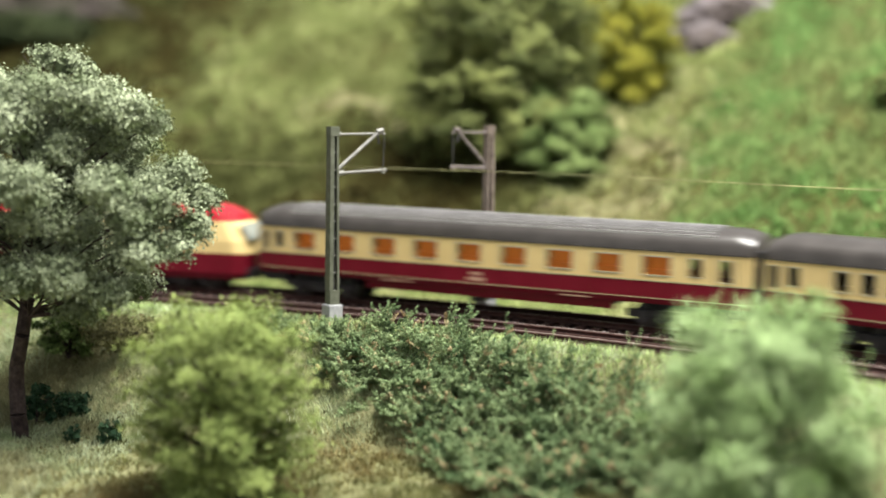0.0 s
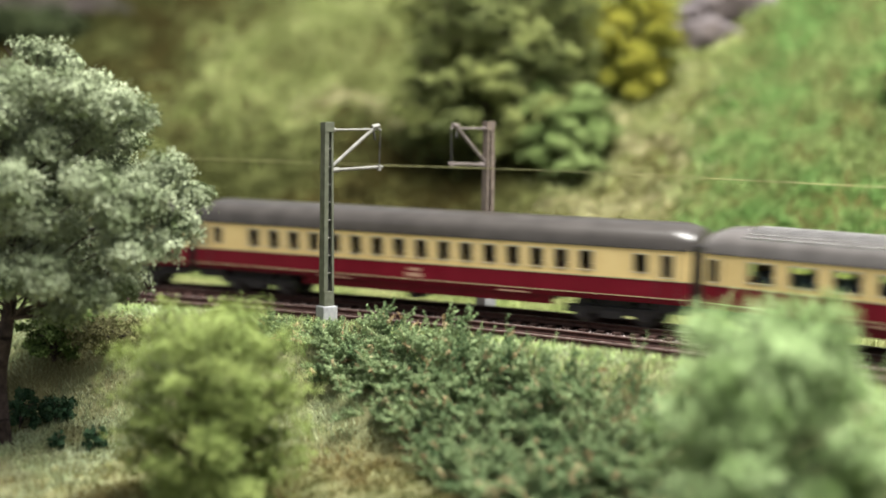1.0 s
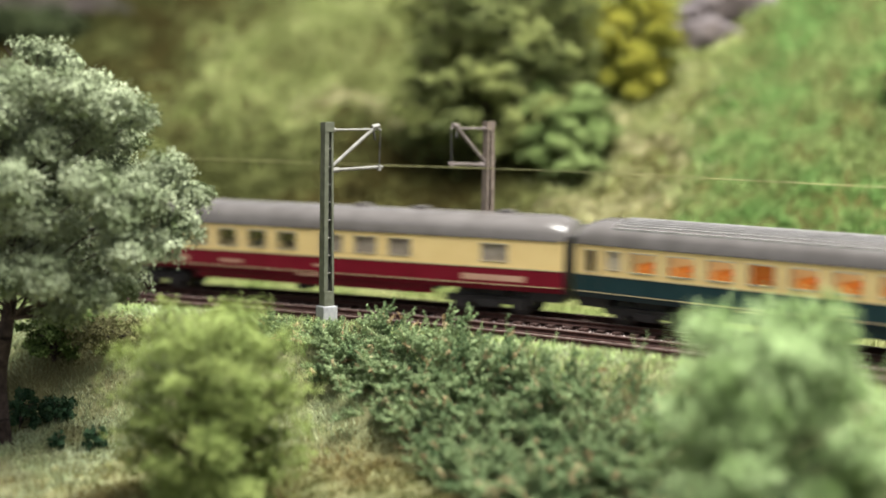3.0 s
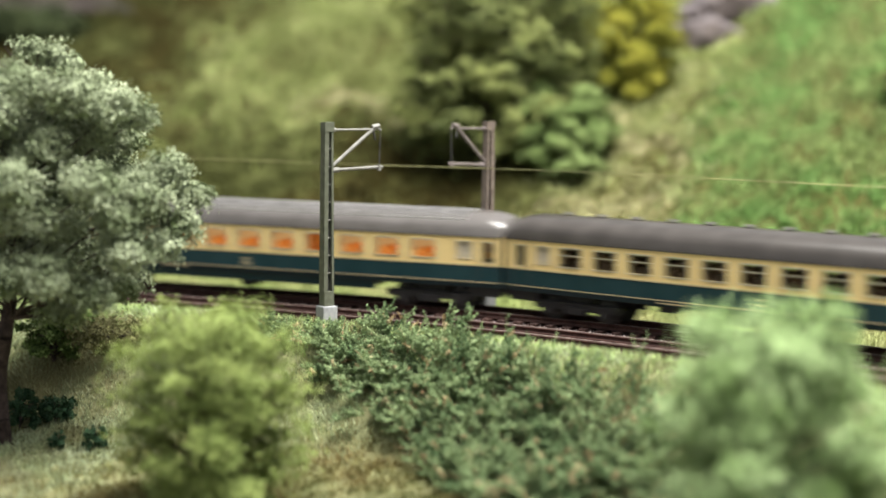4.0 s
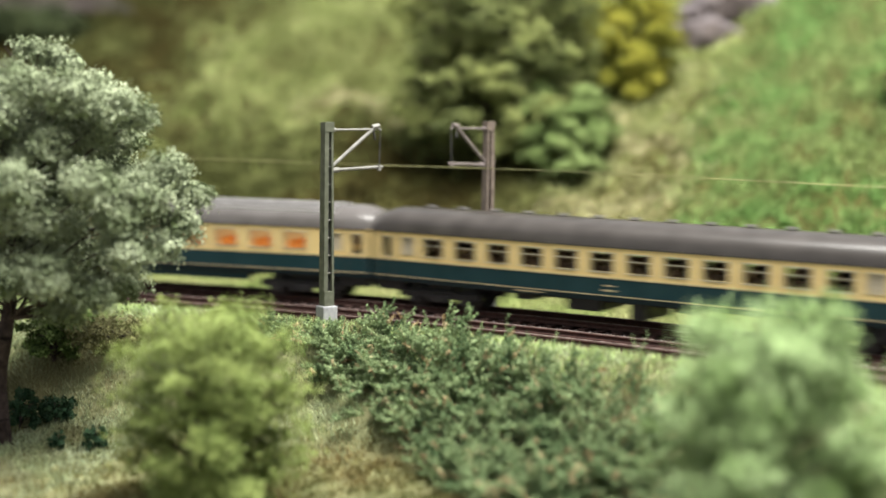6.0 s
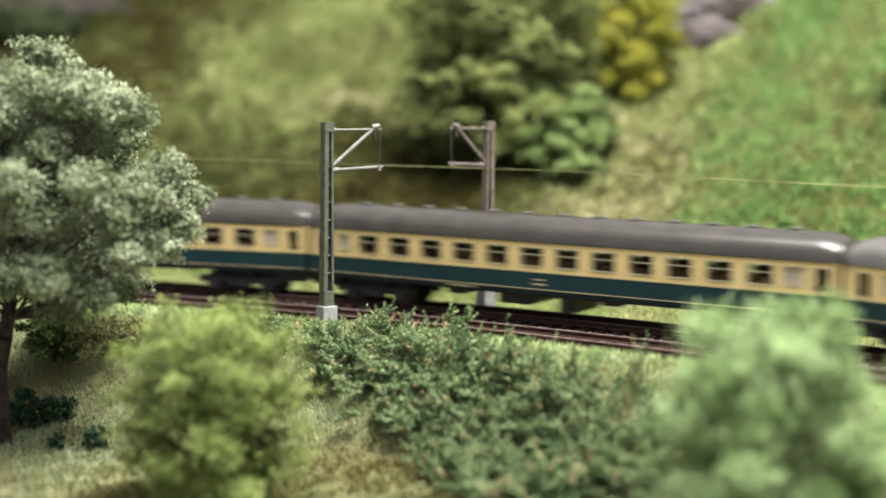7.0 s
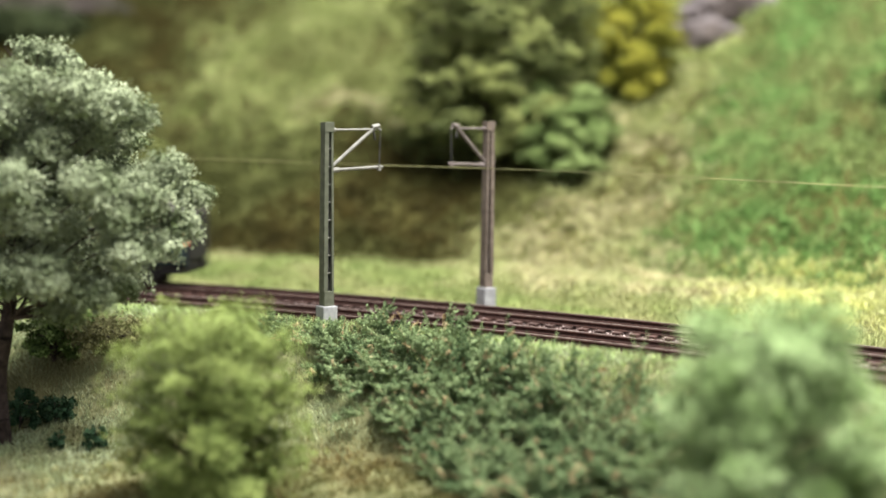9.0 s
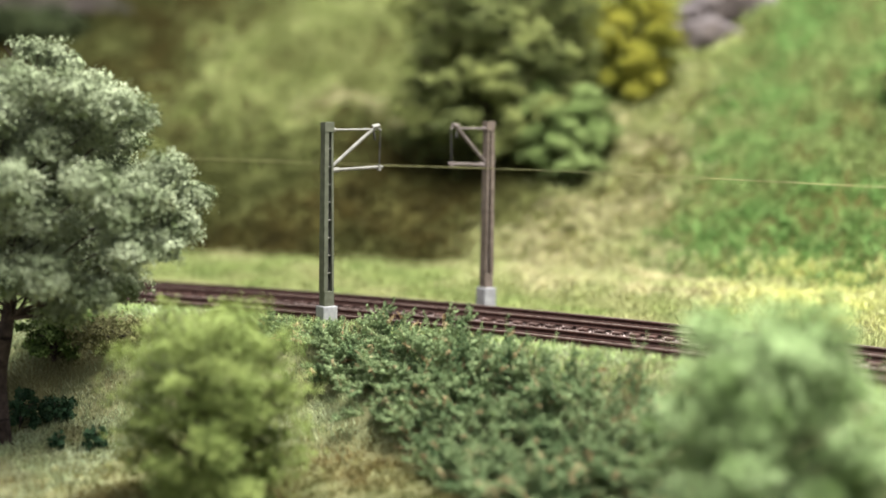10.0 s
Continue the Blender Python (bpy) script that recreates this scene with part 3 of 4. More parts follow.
        part("end_steps", boxed(*sorted((sx * (h - 9), sx * (h - 0.4))), -HALF + 1.2, HALF - 1.2, 3.9, SILL + 0.6, bevel=0.2), BLACK, t)
        b = part("bogie", bogie_bm(sx * 51.5), BLACK, t)
        for dx in (-7.8, 7.8):
            part("wheelset", wheelset_bm(sx * 51.5 + dx), DARKGREY, b)
    bm = bmesh.new()
    if apron:
        box(bm, -34, 34, -6.2, 6.2, 4.3, SILL + 0.6, bevel=0.3)
        box(bm, -4.5, -1.5, -7.2, 7.2, 2.6, 4.6, bevel=0.2)
    else:
        box(bm, -14, -5, -7.5, 7.5, 3.4, SILL + 0.5, bevel=0.3)
        box(bm, 3, 7, -7.5, 7.5, 2.2, SILL + 0.5, bevel=0.3)
        box(bm, 14, 19, -7.0, 7.0, 4.9, SILL + 0.5, bevel=0.3)
        box(bm, -29, -24, -7.0, 7.0, 4.6, SILL + 0.5, bevel=0.3)
        box(bm, -37, 37, -3.0, 3.0, 5.2, SILL + 0.6)
    part("underfloor_equipment", bm, BLACK, t)
    if ribs:
        for k in range(-7, 8):
            y = k * 1.05
            z = CANT + (TOP - CANT) * max(0.0, 1 - (y / HALF) ** 2) ** 0.36 - 0.02
            r0 = boxed(-h + 10, h - 10, y - 0.2, y + 0.2, z - 0.25, z + 0.32)
            part("roof_rib", r0, ROOFRIB, t)
    if vents:
        piece = None
        for k in range(-6, 7):
            bm = bmesh.new()
            bmesh.ops.create_uvsphere(bm, u_segments=10, v_segments=6, radius=1.3)
            for v in bm.verts:
                v.co.z = v.co.z * 0.5
            if piece is None:
                piece = part("roof_vent", bm, ROOFDARK, t)
                piece.matrix_basis = pose(k * 9.8 * U, 0, (TOP + 0.2) * U)
            else:
                bm.free()
                again(piece, pose(k * 9.8 * U, 0, (TOP + 0.2) * U))
    if pantograph:
        bm = boxed(-57, -42, -4, 4, TOP - 0.3, TOP + 0.6, bevel=0.2)
        for y in (-3, 3):
            for x in (-55, -44):
                rod(bm, (x, y, TOP + 0.4), (x, y, TOP + 1.4), 0.7)
        p = part("pantograph_base", bm, BLACK, t)
        for y in (-3.2, 3.2):
            part("lower_arm", rod(bmesh.new(), (-55, y, TOP + 1.3), (-43.5, y * 0.5, TOP + 2.4), 0.45), BLACK, p, "lowered black pantograph arm")
            part("upper_arm", rod(bmesh.new(), (-43.5, y * 0.5, TOP + 2.4), (-54.5, y * 0.8, TOP + 3.6), 0.4), BLACK, p)
        for x, z in ((-54.5, 3.8), (-51.5, 3.6)):
            part("contact_strip", rod(bmesh.new(), (x, -5.6, TOP + z), (x, 5.6, TOP + z), 0.45), BLACK, p)
        part("roof_platform", boxed(-64, -34, -5, 5, TOP - 0.9, TOP - 0.2, bevel=0.2), ROOFSILVER, t)
        for x in (12, 29, 53):
            part("roof_hatch", boxed(x - 1.9, x + 1.9, -2, 2, TOP - 0.3, TOP + 0.6, bevel=0.25), ROOFSILVER, t)
    if tail:
        for y in (-6.6, 6.6):
            part("tail_lamp", boxed(h - 0.3, h + 0.35, y - 0.9, y + 0.9, BELT + 0.1, BELT + 1.3, bevel=0.25), LAMP, t, "glowing red tail lamp")
            part("side_lamp", boxed(h - 1.5, h - 0.4, *sorted((math.copysign(HALF, y), math.copysign(HALF + 0.12, y))), BELT + 0.3, BELT + 1.2, bevel=0.05), LAMP, t)
    return t


def ring_bm(w, z0, z1, y, b, depth):
    """A thin window frame of bar width b round an opening, centred on x = 0."""
    bm = bmesh.new()
    a0, a1 = sorted((y, y - math.copysign(depth, y)))
    box(bm, -w / 2 - b, -w / 2, a0, a1, z0 - b, z1 + b)
    box(bm, w / 2, w / 2 + b, a0, a1, z0 - b, z1 + b)
    box(bm, -w / 2, w / 2, a0, a1, z0 - b, z0)
    box(bm, -w / 2, w / 2, a0, a1, z1, z1 + b)
    return bm


def build_loco():
    t = thing("electric_locomotive", "cream and wine-red electric locomotive with a red roof", "locomotive")
    h = 52.0

    def shell(z_list, shrink):
        bm = bmesh.new()
        rings = []
        for z, half, front in z_list:
            pts = []
            for sx in (1, -1):
                for k in range(7):
                    a = (k / 6) * math.pi - math.pi / 2
                    yy = math.sin(a) * half
                    xx = sx * (h - front - 5.0 + 5.0 * max(0.0, math.cos(a)) ** 0.5)
                    pts.append((xx, yy * sx, z))
            rings.append([bm.verts.new(p) for p in pts])
        for a, b in zip(rings, rings[1:]):
            n = len(a)
            for i in range(n):
                bm.faces.new((a[i], a[(i + 1) % n], b[(i + 1) % n], b[i]))
        bm.faces.new(rings[-1])
        bm.faces.new(list(reversed(rings[0])))
        bmesh.ops.recalc_face_normals(bm, faces=bm.faces)
        return bm

    part("lower_body", shell([(3.2, 8.2, 2.0), (5, 8.9, 0.6), (10.6, 8.9, 0.0)], 0), WINERED, t)
    part("upper_body", shell([(10.6, 8.9, 0.0), (14, 8.8, 0.9), (19.6, 7.9, 4.2)], 0), CREAM, t)
    part("roof", shell([(19.6, 7.9, 4.2), (21.6, 7.2, 6.0), (23.4, 5.4, 9.0), (24.2, 3.4, 12.0)], 0), SIGNALRED, t, "signal-red roof")
    for sx in (-1, 1):
        bm = boxed(-0.6, 0.6, -7.4, 7.4, -2.6, 2.6, bevel=0.3)
        bmesh.ops.rotate(bm, verts=bm.verts, matrix=Matrix.Rotation(sx * radians(-28), 3, "Y"))
        bmesh.ops.translate(bm, verts=bm.verts, vec=(sx * (h - 2.3), 0, 16.6))
        part("windscreen", bm, SMOKEGREY, t, "grey windscreen")
        for y in (-8.85, 8.85):
            part("cab_window", boxed(*sorted((sx * 35.5, sx * 39)), *sorted((y * 0.955, y * 0.99)), 14.2, 17.6, bevel=0.15), BLACK, t)
        b = part("bogie", bogie_bm(sx * 29), BLACK, t)
        for dx in (-9, 0, 9):
            part("wheelset", wheelset_bm(sx * 29 + dx), DARKGREY, b)
        bm = boxed(*sorted((sx * (h - 3), sx * (h + 0.4))), -7, 7, 3.6, 6.4, bevel=0.2)
        for y in (-5.4, 5.4):
            rod(bm, (sx * h, y, 6.0), (sx * (h + 1.2), y, 6.0), 1.3)
        part("buffer_beam", bm, BLACK, t)
    bm = boxed(-30, -14, -4, 4, 24.0, 25.0, bevel=0.2)
    for y in (-3, 3):
        rod(bm, (-28, y, 25), (-16, y * 0.5, 30), 0.35)
        rod(bm, (-16, y * 0.5, 30), (-24, y * 0.7, 35.2), 0.3)
    rod(bm, (-24, -6, 35.4), (-24, 6, 35.4), 0.4)
    part("pantograph", bm, BLACK, t, "raised black pantograph")
    return t


def spaced(a, b, n):
    return [a + (b - a) * i / (n - 1) for i in range(n)]


def build_train():
    marks_red = ((-2, 5, 8.4, 1.0), (-2, 3.5, 9.9, 0.8), (26, 8, 6.6, 0.35), (-26, 10, 6.6, 0.35))
    marks_blue = ((-2, 3.4, 8.7, 0.5), (-2, 2.6, 9.9, 0.4), (-24, 8, 6.9, 0.3))
    ends = [(-69.2, 2.0, "door"), (-64.4, 2.7, "dark"), (57.3, 3.2, "dark"), (64.8, 3.0, "door")]
    comp = (spaced(-56.1, 47.4, 9), 6.9)
    blue_or = (spaced(-52.3, 50.0, 11), 6.4)
    blue_dk = (spaced(-52.4, 53.7, 12), 5.8)
    b_ends = [(-66.9, 2.6, "door"), (-60.3, 3.6, "frost"), (61.4, 4.2, "frost"), (67.9, 2.8, "door")]
    red1 = build_coach("wine-red and cream coach with orange compartments and a ribbed roof", WINERED, ROOFGREY, comp, ends, GLOW_ORANGE, ribs=True, inside="compartments", marks=marks_red)
    red2 = build_coach("wine-red and cream coach with many narrow windows", WINERED, ROOFGREY, (spaced(-51.8, 45.1, 16), 3.5), [(-63.8, 2.9, "dark"), (-69.0, 2.4, "door"), (59.0, 3.4, "dark"), (65.6, 2.8, "door")], BROWNSEAT, inside="corridor", marks=marks_red)
    red3 = build_coach("wine-red and cream open coach with blue seats and see-through windows", WINERED, ROOFSILVER, (spaced(-56.3, 48.3, 11), 6.6), [(-68.6, 2.6, "door"), (64.3, 3.4, "door")], BLUESEAT, ribs=True, inside="open", marks=marks_red)
    dining = build_coach("wine-red and cream dining coach with a pantograph on its silver roof", WINERED, ROOFSILVER, (spaced(-62.3, -6.6, 7), 5.6), [(-68.6, 2.2, "frost"), (7.0, 6.2, "smoked"), (17.0, 6.2, "smoked"), (26.9, 6.2, "smoked"), (53.2, 7.0, "smoked")], CLOTH, pantograph=True, inside="dining", marks=((-45, 14.5, 8.6, 1.5), (-60, 4.3, 9.6, 1.3), (53, 17, 8.6, 1.5), (-24, 7, 8.8, 0.9), (0, 7, 6.6, 0.5), (3.4, 3.4, 9.2, 0.7)))
    blue_a = build_coach("ocean-blue and cream coach with orange compartments and a ribbed roof", TEAL, ROOFSILVER, blue_or, b_ends, GLOW_ORANGE, inside="lounge", ribs=True, marks=marks_blue)
    blue_b = build_coach("ocean-blue and cream coach with barred windows and round roof vents", TEAL, ROOFGREY, blue_dk, b_ends, BROWNSEAT, apron=False, vents=True, bar=True, marks=marks_blue)
    here = Matrix.Identity(4)
    blue_c, blue_d, blue_e = copy_thing(blue_a, here), copy_thing(blue_b, here), copy_thing(blue_b, here)
    last = build_coach("ocean-blue and cream last coach with orange compartments and red tail lamps", TEAL, ROOFSILVER, blue_or, b_ends, GLOW_ORANGE, inside="lounge", ribs=True, tail=True, marks=marks_blue)
    return build_loco(), [red1, red2, red3, dining, blue_a, blue_b, blue_c, blue_d, blue_e, last]


# ---- plants ----
def limb(bm, a, b, r0, r1, rnd, bends=3):
    p, q = Vector(a), Vector(b)
    last, lr = p, r0
    for i in range(1, bends + 1):
        f = i / bends
        nxt = p.lerp(q, f) + (Vector((rnd.uniform(-1, 1), rnd.uniform(-1, 1), rnd.uniform(-1, 1))) * (q - p).length * 0.05 if i < bends else Vector())
        r = r0 + (r1 - r0) * f
        rod(bm, last, nxt, lr, r, sides=9)
        last, lr = nxt, r


def tuft_points(centre, radius, r, subs, per, flat=0.7, up=0.25):
    """A cushion of foliage made of many small tufts on its skin, with dark hollows between them."""
    d = sphere_dirs(subs, r)
    d[:, 2] = d[:, 2] * 0.8 + up
    d /= np.linalg.norm(d, axis=1)[:, None]
    reach = radius * r.uniform(0.6, 1.1, subs)[:, None]
    heart = np.asarray(centre)[None, :] + d * reach * np.array([1, 1, flat])
    size = radius * r.uniform(0.07, 0.19, subs)
    n = np.maximum(6, (per * (size / size.mean()) ** 2).astype(int))
    idx = np.repeat(np.arange(subs), n)
    p = heart[idx] + r.normal(0, 1, (len(idx), 3)) * size[idx][:, None] * np.array([1, 1, 0.75])
    return p, d[idx]


def tufted(name, cushions, subs, per, size, material, parent, seed, flat=0.7, up=0.25, label=""):
    r = np.random.default_rng(seed)
    made = []
    for c, rad in cushions:
        p, d = tuft_points(c, rad, r, max(8, int(subs * (rad / 6.0) ** 2)), per, flat, up)
        made.append(flakes(p, d + np.array([0, 0, 0.5]), size, r, 0.75, 0.7))
        # the closed heart of the cushion
        n = int(420 * (rad / 6.0) ** 2)
        d = sphere_dirs(n, r)
        p = np.asarray(c)[None, :] + d * (rad * r.uniform(0.3, 0.85, n))[:, None] * np.array([1, 1, flat])
        made.append(flakes(p, d, size * 2.2, r, 0.8, 0.7))
    v, f = join(made)
    return mesh_np(name, v, f, material, parent, label)


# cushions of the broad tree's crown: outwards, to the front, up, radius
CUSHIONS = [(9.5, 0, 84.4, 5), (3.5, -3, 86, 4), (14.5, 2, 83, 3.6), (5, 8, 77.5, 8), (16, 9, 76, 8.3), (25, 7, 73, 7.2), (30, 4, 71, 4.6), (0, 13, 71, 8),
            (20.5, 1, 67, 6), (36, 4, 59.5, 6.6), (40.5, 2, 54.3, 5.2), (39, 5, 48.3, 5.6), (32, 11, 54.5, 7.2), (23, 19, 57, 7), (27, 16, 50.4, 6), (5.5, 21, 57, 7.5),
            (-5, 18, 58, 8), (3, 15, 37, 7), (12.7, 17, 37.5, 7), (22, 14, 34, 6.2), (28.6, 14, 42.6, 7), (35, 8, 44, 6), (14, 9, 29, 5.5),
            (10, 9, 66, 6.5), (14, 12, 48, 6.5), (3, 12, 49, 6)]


def build_tree(x, y):
    """The broad tree on the near slope."""
    z = gz(x, y)
    rnd = random.Random(7)
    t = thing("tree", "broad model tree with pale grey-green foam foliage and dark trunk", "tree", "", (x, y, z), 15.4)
    bm = bmesh.new()
    limb(bm, (0, 0, -2), (1.8, 0, 40), 2.0, 1.5, rnd, 6)
    limb(bm, (1.8, 0, 39), (7, 0, 82), 1.3, 0.3, rnd, 5)
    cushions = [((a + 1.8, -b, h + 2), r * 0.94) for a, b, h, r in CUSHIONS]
    # the far side and the side away, in the same domed outline
    for i in range(36):
        a = math.pi * (0.08 + 1.22 * (i * 0.618 % 1.0))
        h = 35 + 46 * (i / 36)
        reach = 27 * math.sqrt(max(0.06, 1 - ((h - 54) / 31) ** 2)) * rnd.uniform(0.75, 1.0)
        cushions.append(((6 + reach * math.cos(a), reach * math.sin(a), h), rnd.uniform(5.5, 8.0)))
    for c, r in cushions:
        limb(bm, (2.0 + 0.1 * (c[2] - 40), 0, max(28, c[2] - 16)), c, 0.36, 0.12, rnd, 3)
    for h in (44, 56, 68):
        cushions.append(((11 - 0.1 * (h - 42), 3, h), 11))
    # fine bare twigs at the very top
    for i in range(26):
        a = rnd.uniform(0, 6.28)
        limb(bm, (7, 0, 79), (8 + 8 * math.cos(a), 5 * math.sin(a), 85 + rnd.uniform(-3, 4)), 0.22, 0.08, rnd, 2)
    part("trunk", bm, BARK, t, "dark brown trunk with spreading limbs")
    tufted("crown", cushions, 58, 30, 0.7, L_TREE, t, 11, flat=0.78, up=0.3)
    return t


def build_feathery(name, label, x, y, height, spread, outline, material, seed, boughs=60, tufts=9, per=100, size=1.0, sigma=0.085, category="bush"):
    """A loose bush of boughs that carry feathery tufts. outline: (share of height, share of spread)."""
    z = gz(x, y)
    rnd = random.Random(seed)
    g = np.random.default_rng(seed)
    t = thing(name, label, category, "", (x, y, z))
    bm = bmesh.new()
    limb(bm, (0, 0, -1.5), (rnd.uniform(-1, 1), rnd.uniform(-1, 1), height * 0.8), spread * 0.06, spread * 0.02, rnd, 4)
    made = []
    for i in range(boughs):
        up = (i + 0.5) / boughs
        a = i * 2.399 + rnd.uniform(-0.3, 0.3)
        wide = float(np.interp(up, [o[0] for o in outline], [o[1] for o in outline])) * spread * rnd.uniform(0.72, 1.06)
        base = Vector((0, 0, height * up * 0.62))
        end = Vector((wide * math.cos(a), wide * math.sin(a), height * (0.06 + 0.92 * up) + rnd.uniform(-0.03, 0.03) * height))
        limb(bm, base, end, spread * 0.022, spread * 0.007, rnd, 2)
        f = g.uniform(0.4, 1.0, tufts) ** 0.8
        heart = np.array(base)[None, :] + np.array(end - base)[None, :] * f[:, None] + g.normal(0, 0.06 * spread, (tufts, 3))
        wisp = spread * sigma * g.uniform(0.5, 1.3, tufts)
        idx = np.repeat(np.arange(tufts), per)
        p = heart[idx] + g.normal(0, 1, (len(idx), 3)) * wisp[idx][:, None] * np.array([1.15, 1.15, 0.6])
        d = np.tile(np.array((end - base).normalized())[None, :], (len(idx), 1)) + np.array([0, 0, 0.8])
        made.append(flakes(p, d, size, g, 0.7, 0.6))
    part("stem", bm, BARK, t)
    v, f = join(made)
    v[:, 2] = np.maximum(v[:, 2], -2)
    mesh_np("leaves", v, f, material, t)
    return t


def build_bush(name, label, x, y, height, spread, material, seed, size, per, lumps=16, fluffy=0.7, stem=BARK, z=None, category="bush", taper=0.75):
    """A rounded upright bush: stem, then lumps from the ground to its top."""
    z = gz(x, y) if z is None else z
    rnd = random.Random(seed)
    t = thing(name, label, category, "", (x, y, z))
    bm = bmesh.new()
    limb(bm, (0, 0, -1.5), (rnd.uniform(-1, 1), rnd.uniform(-1, 1), height * 0.7), spread * 0.07, spread * 0.03, rnd, 4)
    clumps = [((0, 0, height * 0.45), spread * 0.36)]
    for i in range(lumps):
        up = 1 - 1.95 * (i + 0.5) / lumps
        a = i * 2.399 + rnd.uniform(-0.35, 0.35)
        flat = math.sqrt(max(0.0, 1 - up * up)) ** taper
        flat = max(flat, 0.82) if up < 0 else flat
        rad = spread * rnd.uniform(0.20, 0.40)
        reach = rnd.uniform(0.74, 1.08)
        c = ((spread - rad * 0.8) * flat * math.cos(a) * reach, (spread - rad * 0.8) * flat * math.sin(a) * reach, max(rad * 0.5, height * 0.5 + (height * 0.5 - rad * 0.75) * up * reach))
        clumps.append((c, rad))
        limb(bm, (0, 0, c[2] * 0.6), c, spread * 0.03, spread * 0.01, rnd, 2)
    for i in range(lumps // 3):
        a, rad = i * 2.1 + rnd.uniform(-0.4, 0.4), spread * rnd.uniform(0.24, 0.36)
        rr = spread * rnd.uniform(0.35, 0.8)
        clumps.append(((rr * math.cos(a), rr * math.sin(a), rad * 0.6 + height * rnd.uniform(0.0, 0.22)), rad))
    part("stem", bm, stem, t)
    foliage("leaves", clumps, per, size, material, t, seed, flat=0.85, shell=1 - fluffy)
    return t


def build_hedge_shrub(spots, label, seed):
    """A sprawling shrub of arching branches with bushy side sprigs. spots: (x, y, height, radius)."""
    x0, y0 = spots[0][0], spots[0][1]
    z0 = gz(x0, y0)
    t = thing("shrub", label, "shrub", "sprawling shrubs on the slope", (x0, y0, z0))
    rnd = random.Random(seed)
    g = np.random.default_rng(seed)
    bm = bmesh.new()
    made, dry = [], []
    for (x, y, h, rad) in spots:
        centre = np.array((x - x0, y - y0, gz(x, y) - z0))
        for i in range(int(20 * (rad / 8) ** 1.3)):
            a = rnd.uniform(0, 2 * math.pi)
            e = rnd.uniform(0.0, 1.3)
            ln = rad * rnd.uniform(0.7, 1.3)
            p = centre + np.array((rnd.uniform(-1, 1), rnd.uniform(-1, 1), 0.2 + rnd.uniform(0, 0.5))) * rad * 0.4
            d = np.array((math.cos(a) * math.cos(e), math.sin(a) * math.cos(e), math.sin(e) * h / rad))
            sag, sway = rnd.uniform(0.0, 0.045), rnd.uniform(-0.04, 0.04)

            def along(f):
                q = p + d * (f * ln)
                q[2] -= sag * (f * ln) ** 2
                q[0] += sway * (f * ln) ** 2
                return q
            if i % 4 == 0:
                limb(bm, along(0.05), along(0.75), 0.2, 0.14, rnd, 2)
                limb(bm, along(0.75), along(rnd.uniform(0.95, 1.2)), 0.13, 0.07, rnd, 2)
            count = int(11 * ln / 8)
            for k in range(count):
                f = 0.2 + 0.8 * (k + rnd.random()) / count
                root = along(f)
                b = a + (1.0 if k % 2 else -1.0) * rnd.uniform(0.4, 1.3)
                sd = np.array((math.cos(b), math.sin(b), rnd.uniform(0.0, 0.9)))
                if k == count - 1:
                    sd = d + np.array((0, 0, 0.2))
                sl = rnd.uniform(1.2, 3.6) * (1.2 - 0.5 * f)
                n = int(27 * sl) + 8
                u = g.uniform(0, 1, n)
                out = sphere_dirs(n, g)
                thick = rnd.uniform(0.38, 0.56)
                pts = root[None, :] + sd[None, :] * (u * sl)[:, None] + out * (thick * (1.1 - 0.45 * u) * g.uniform(0.5, 1.1, n))[:, None]
                (dry if rnd.random() < 0.05 else made).append(flakes(pts, out + sd[None, :] * 0.6 + np.array([0, 0, 0.3]), 0.45, g, 0.62, 0.6))
    part("branchwork", bm, TWIG, t, "dry light brown twigs")
    v, f = join(made)
    mesh_np("needles", v, f, L_HEDGE, t)
    v, f = join(dry)
    mesh_np("dry_needles", v, f, L_DRY, t, "dry straw-coloured sprigs")
    return t


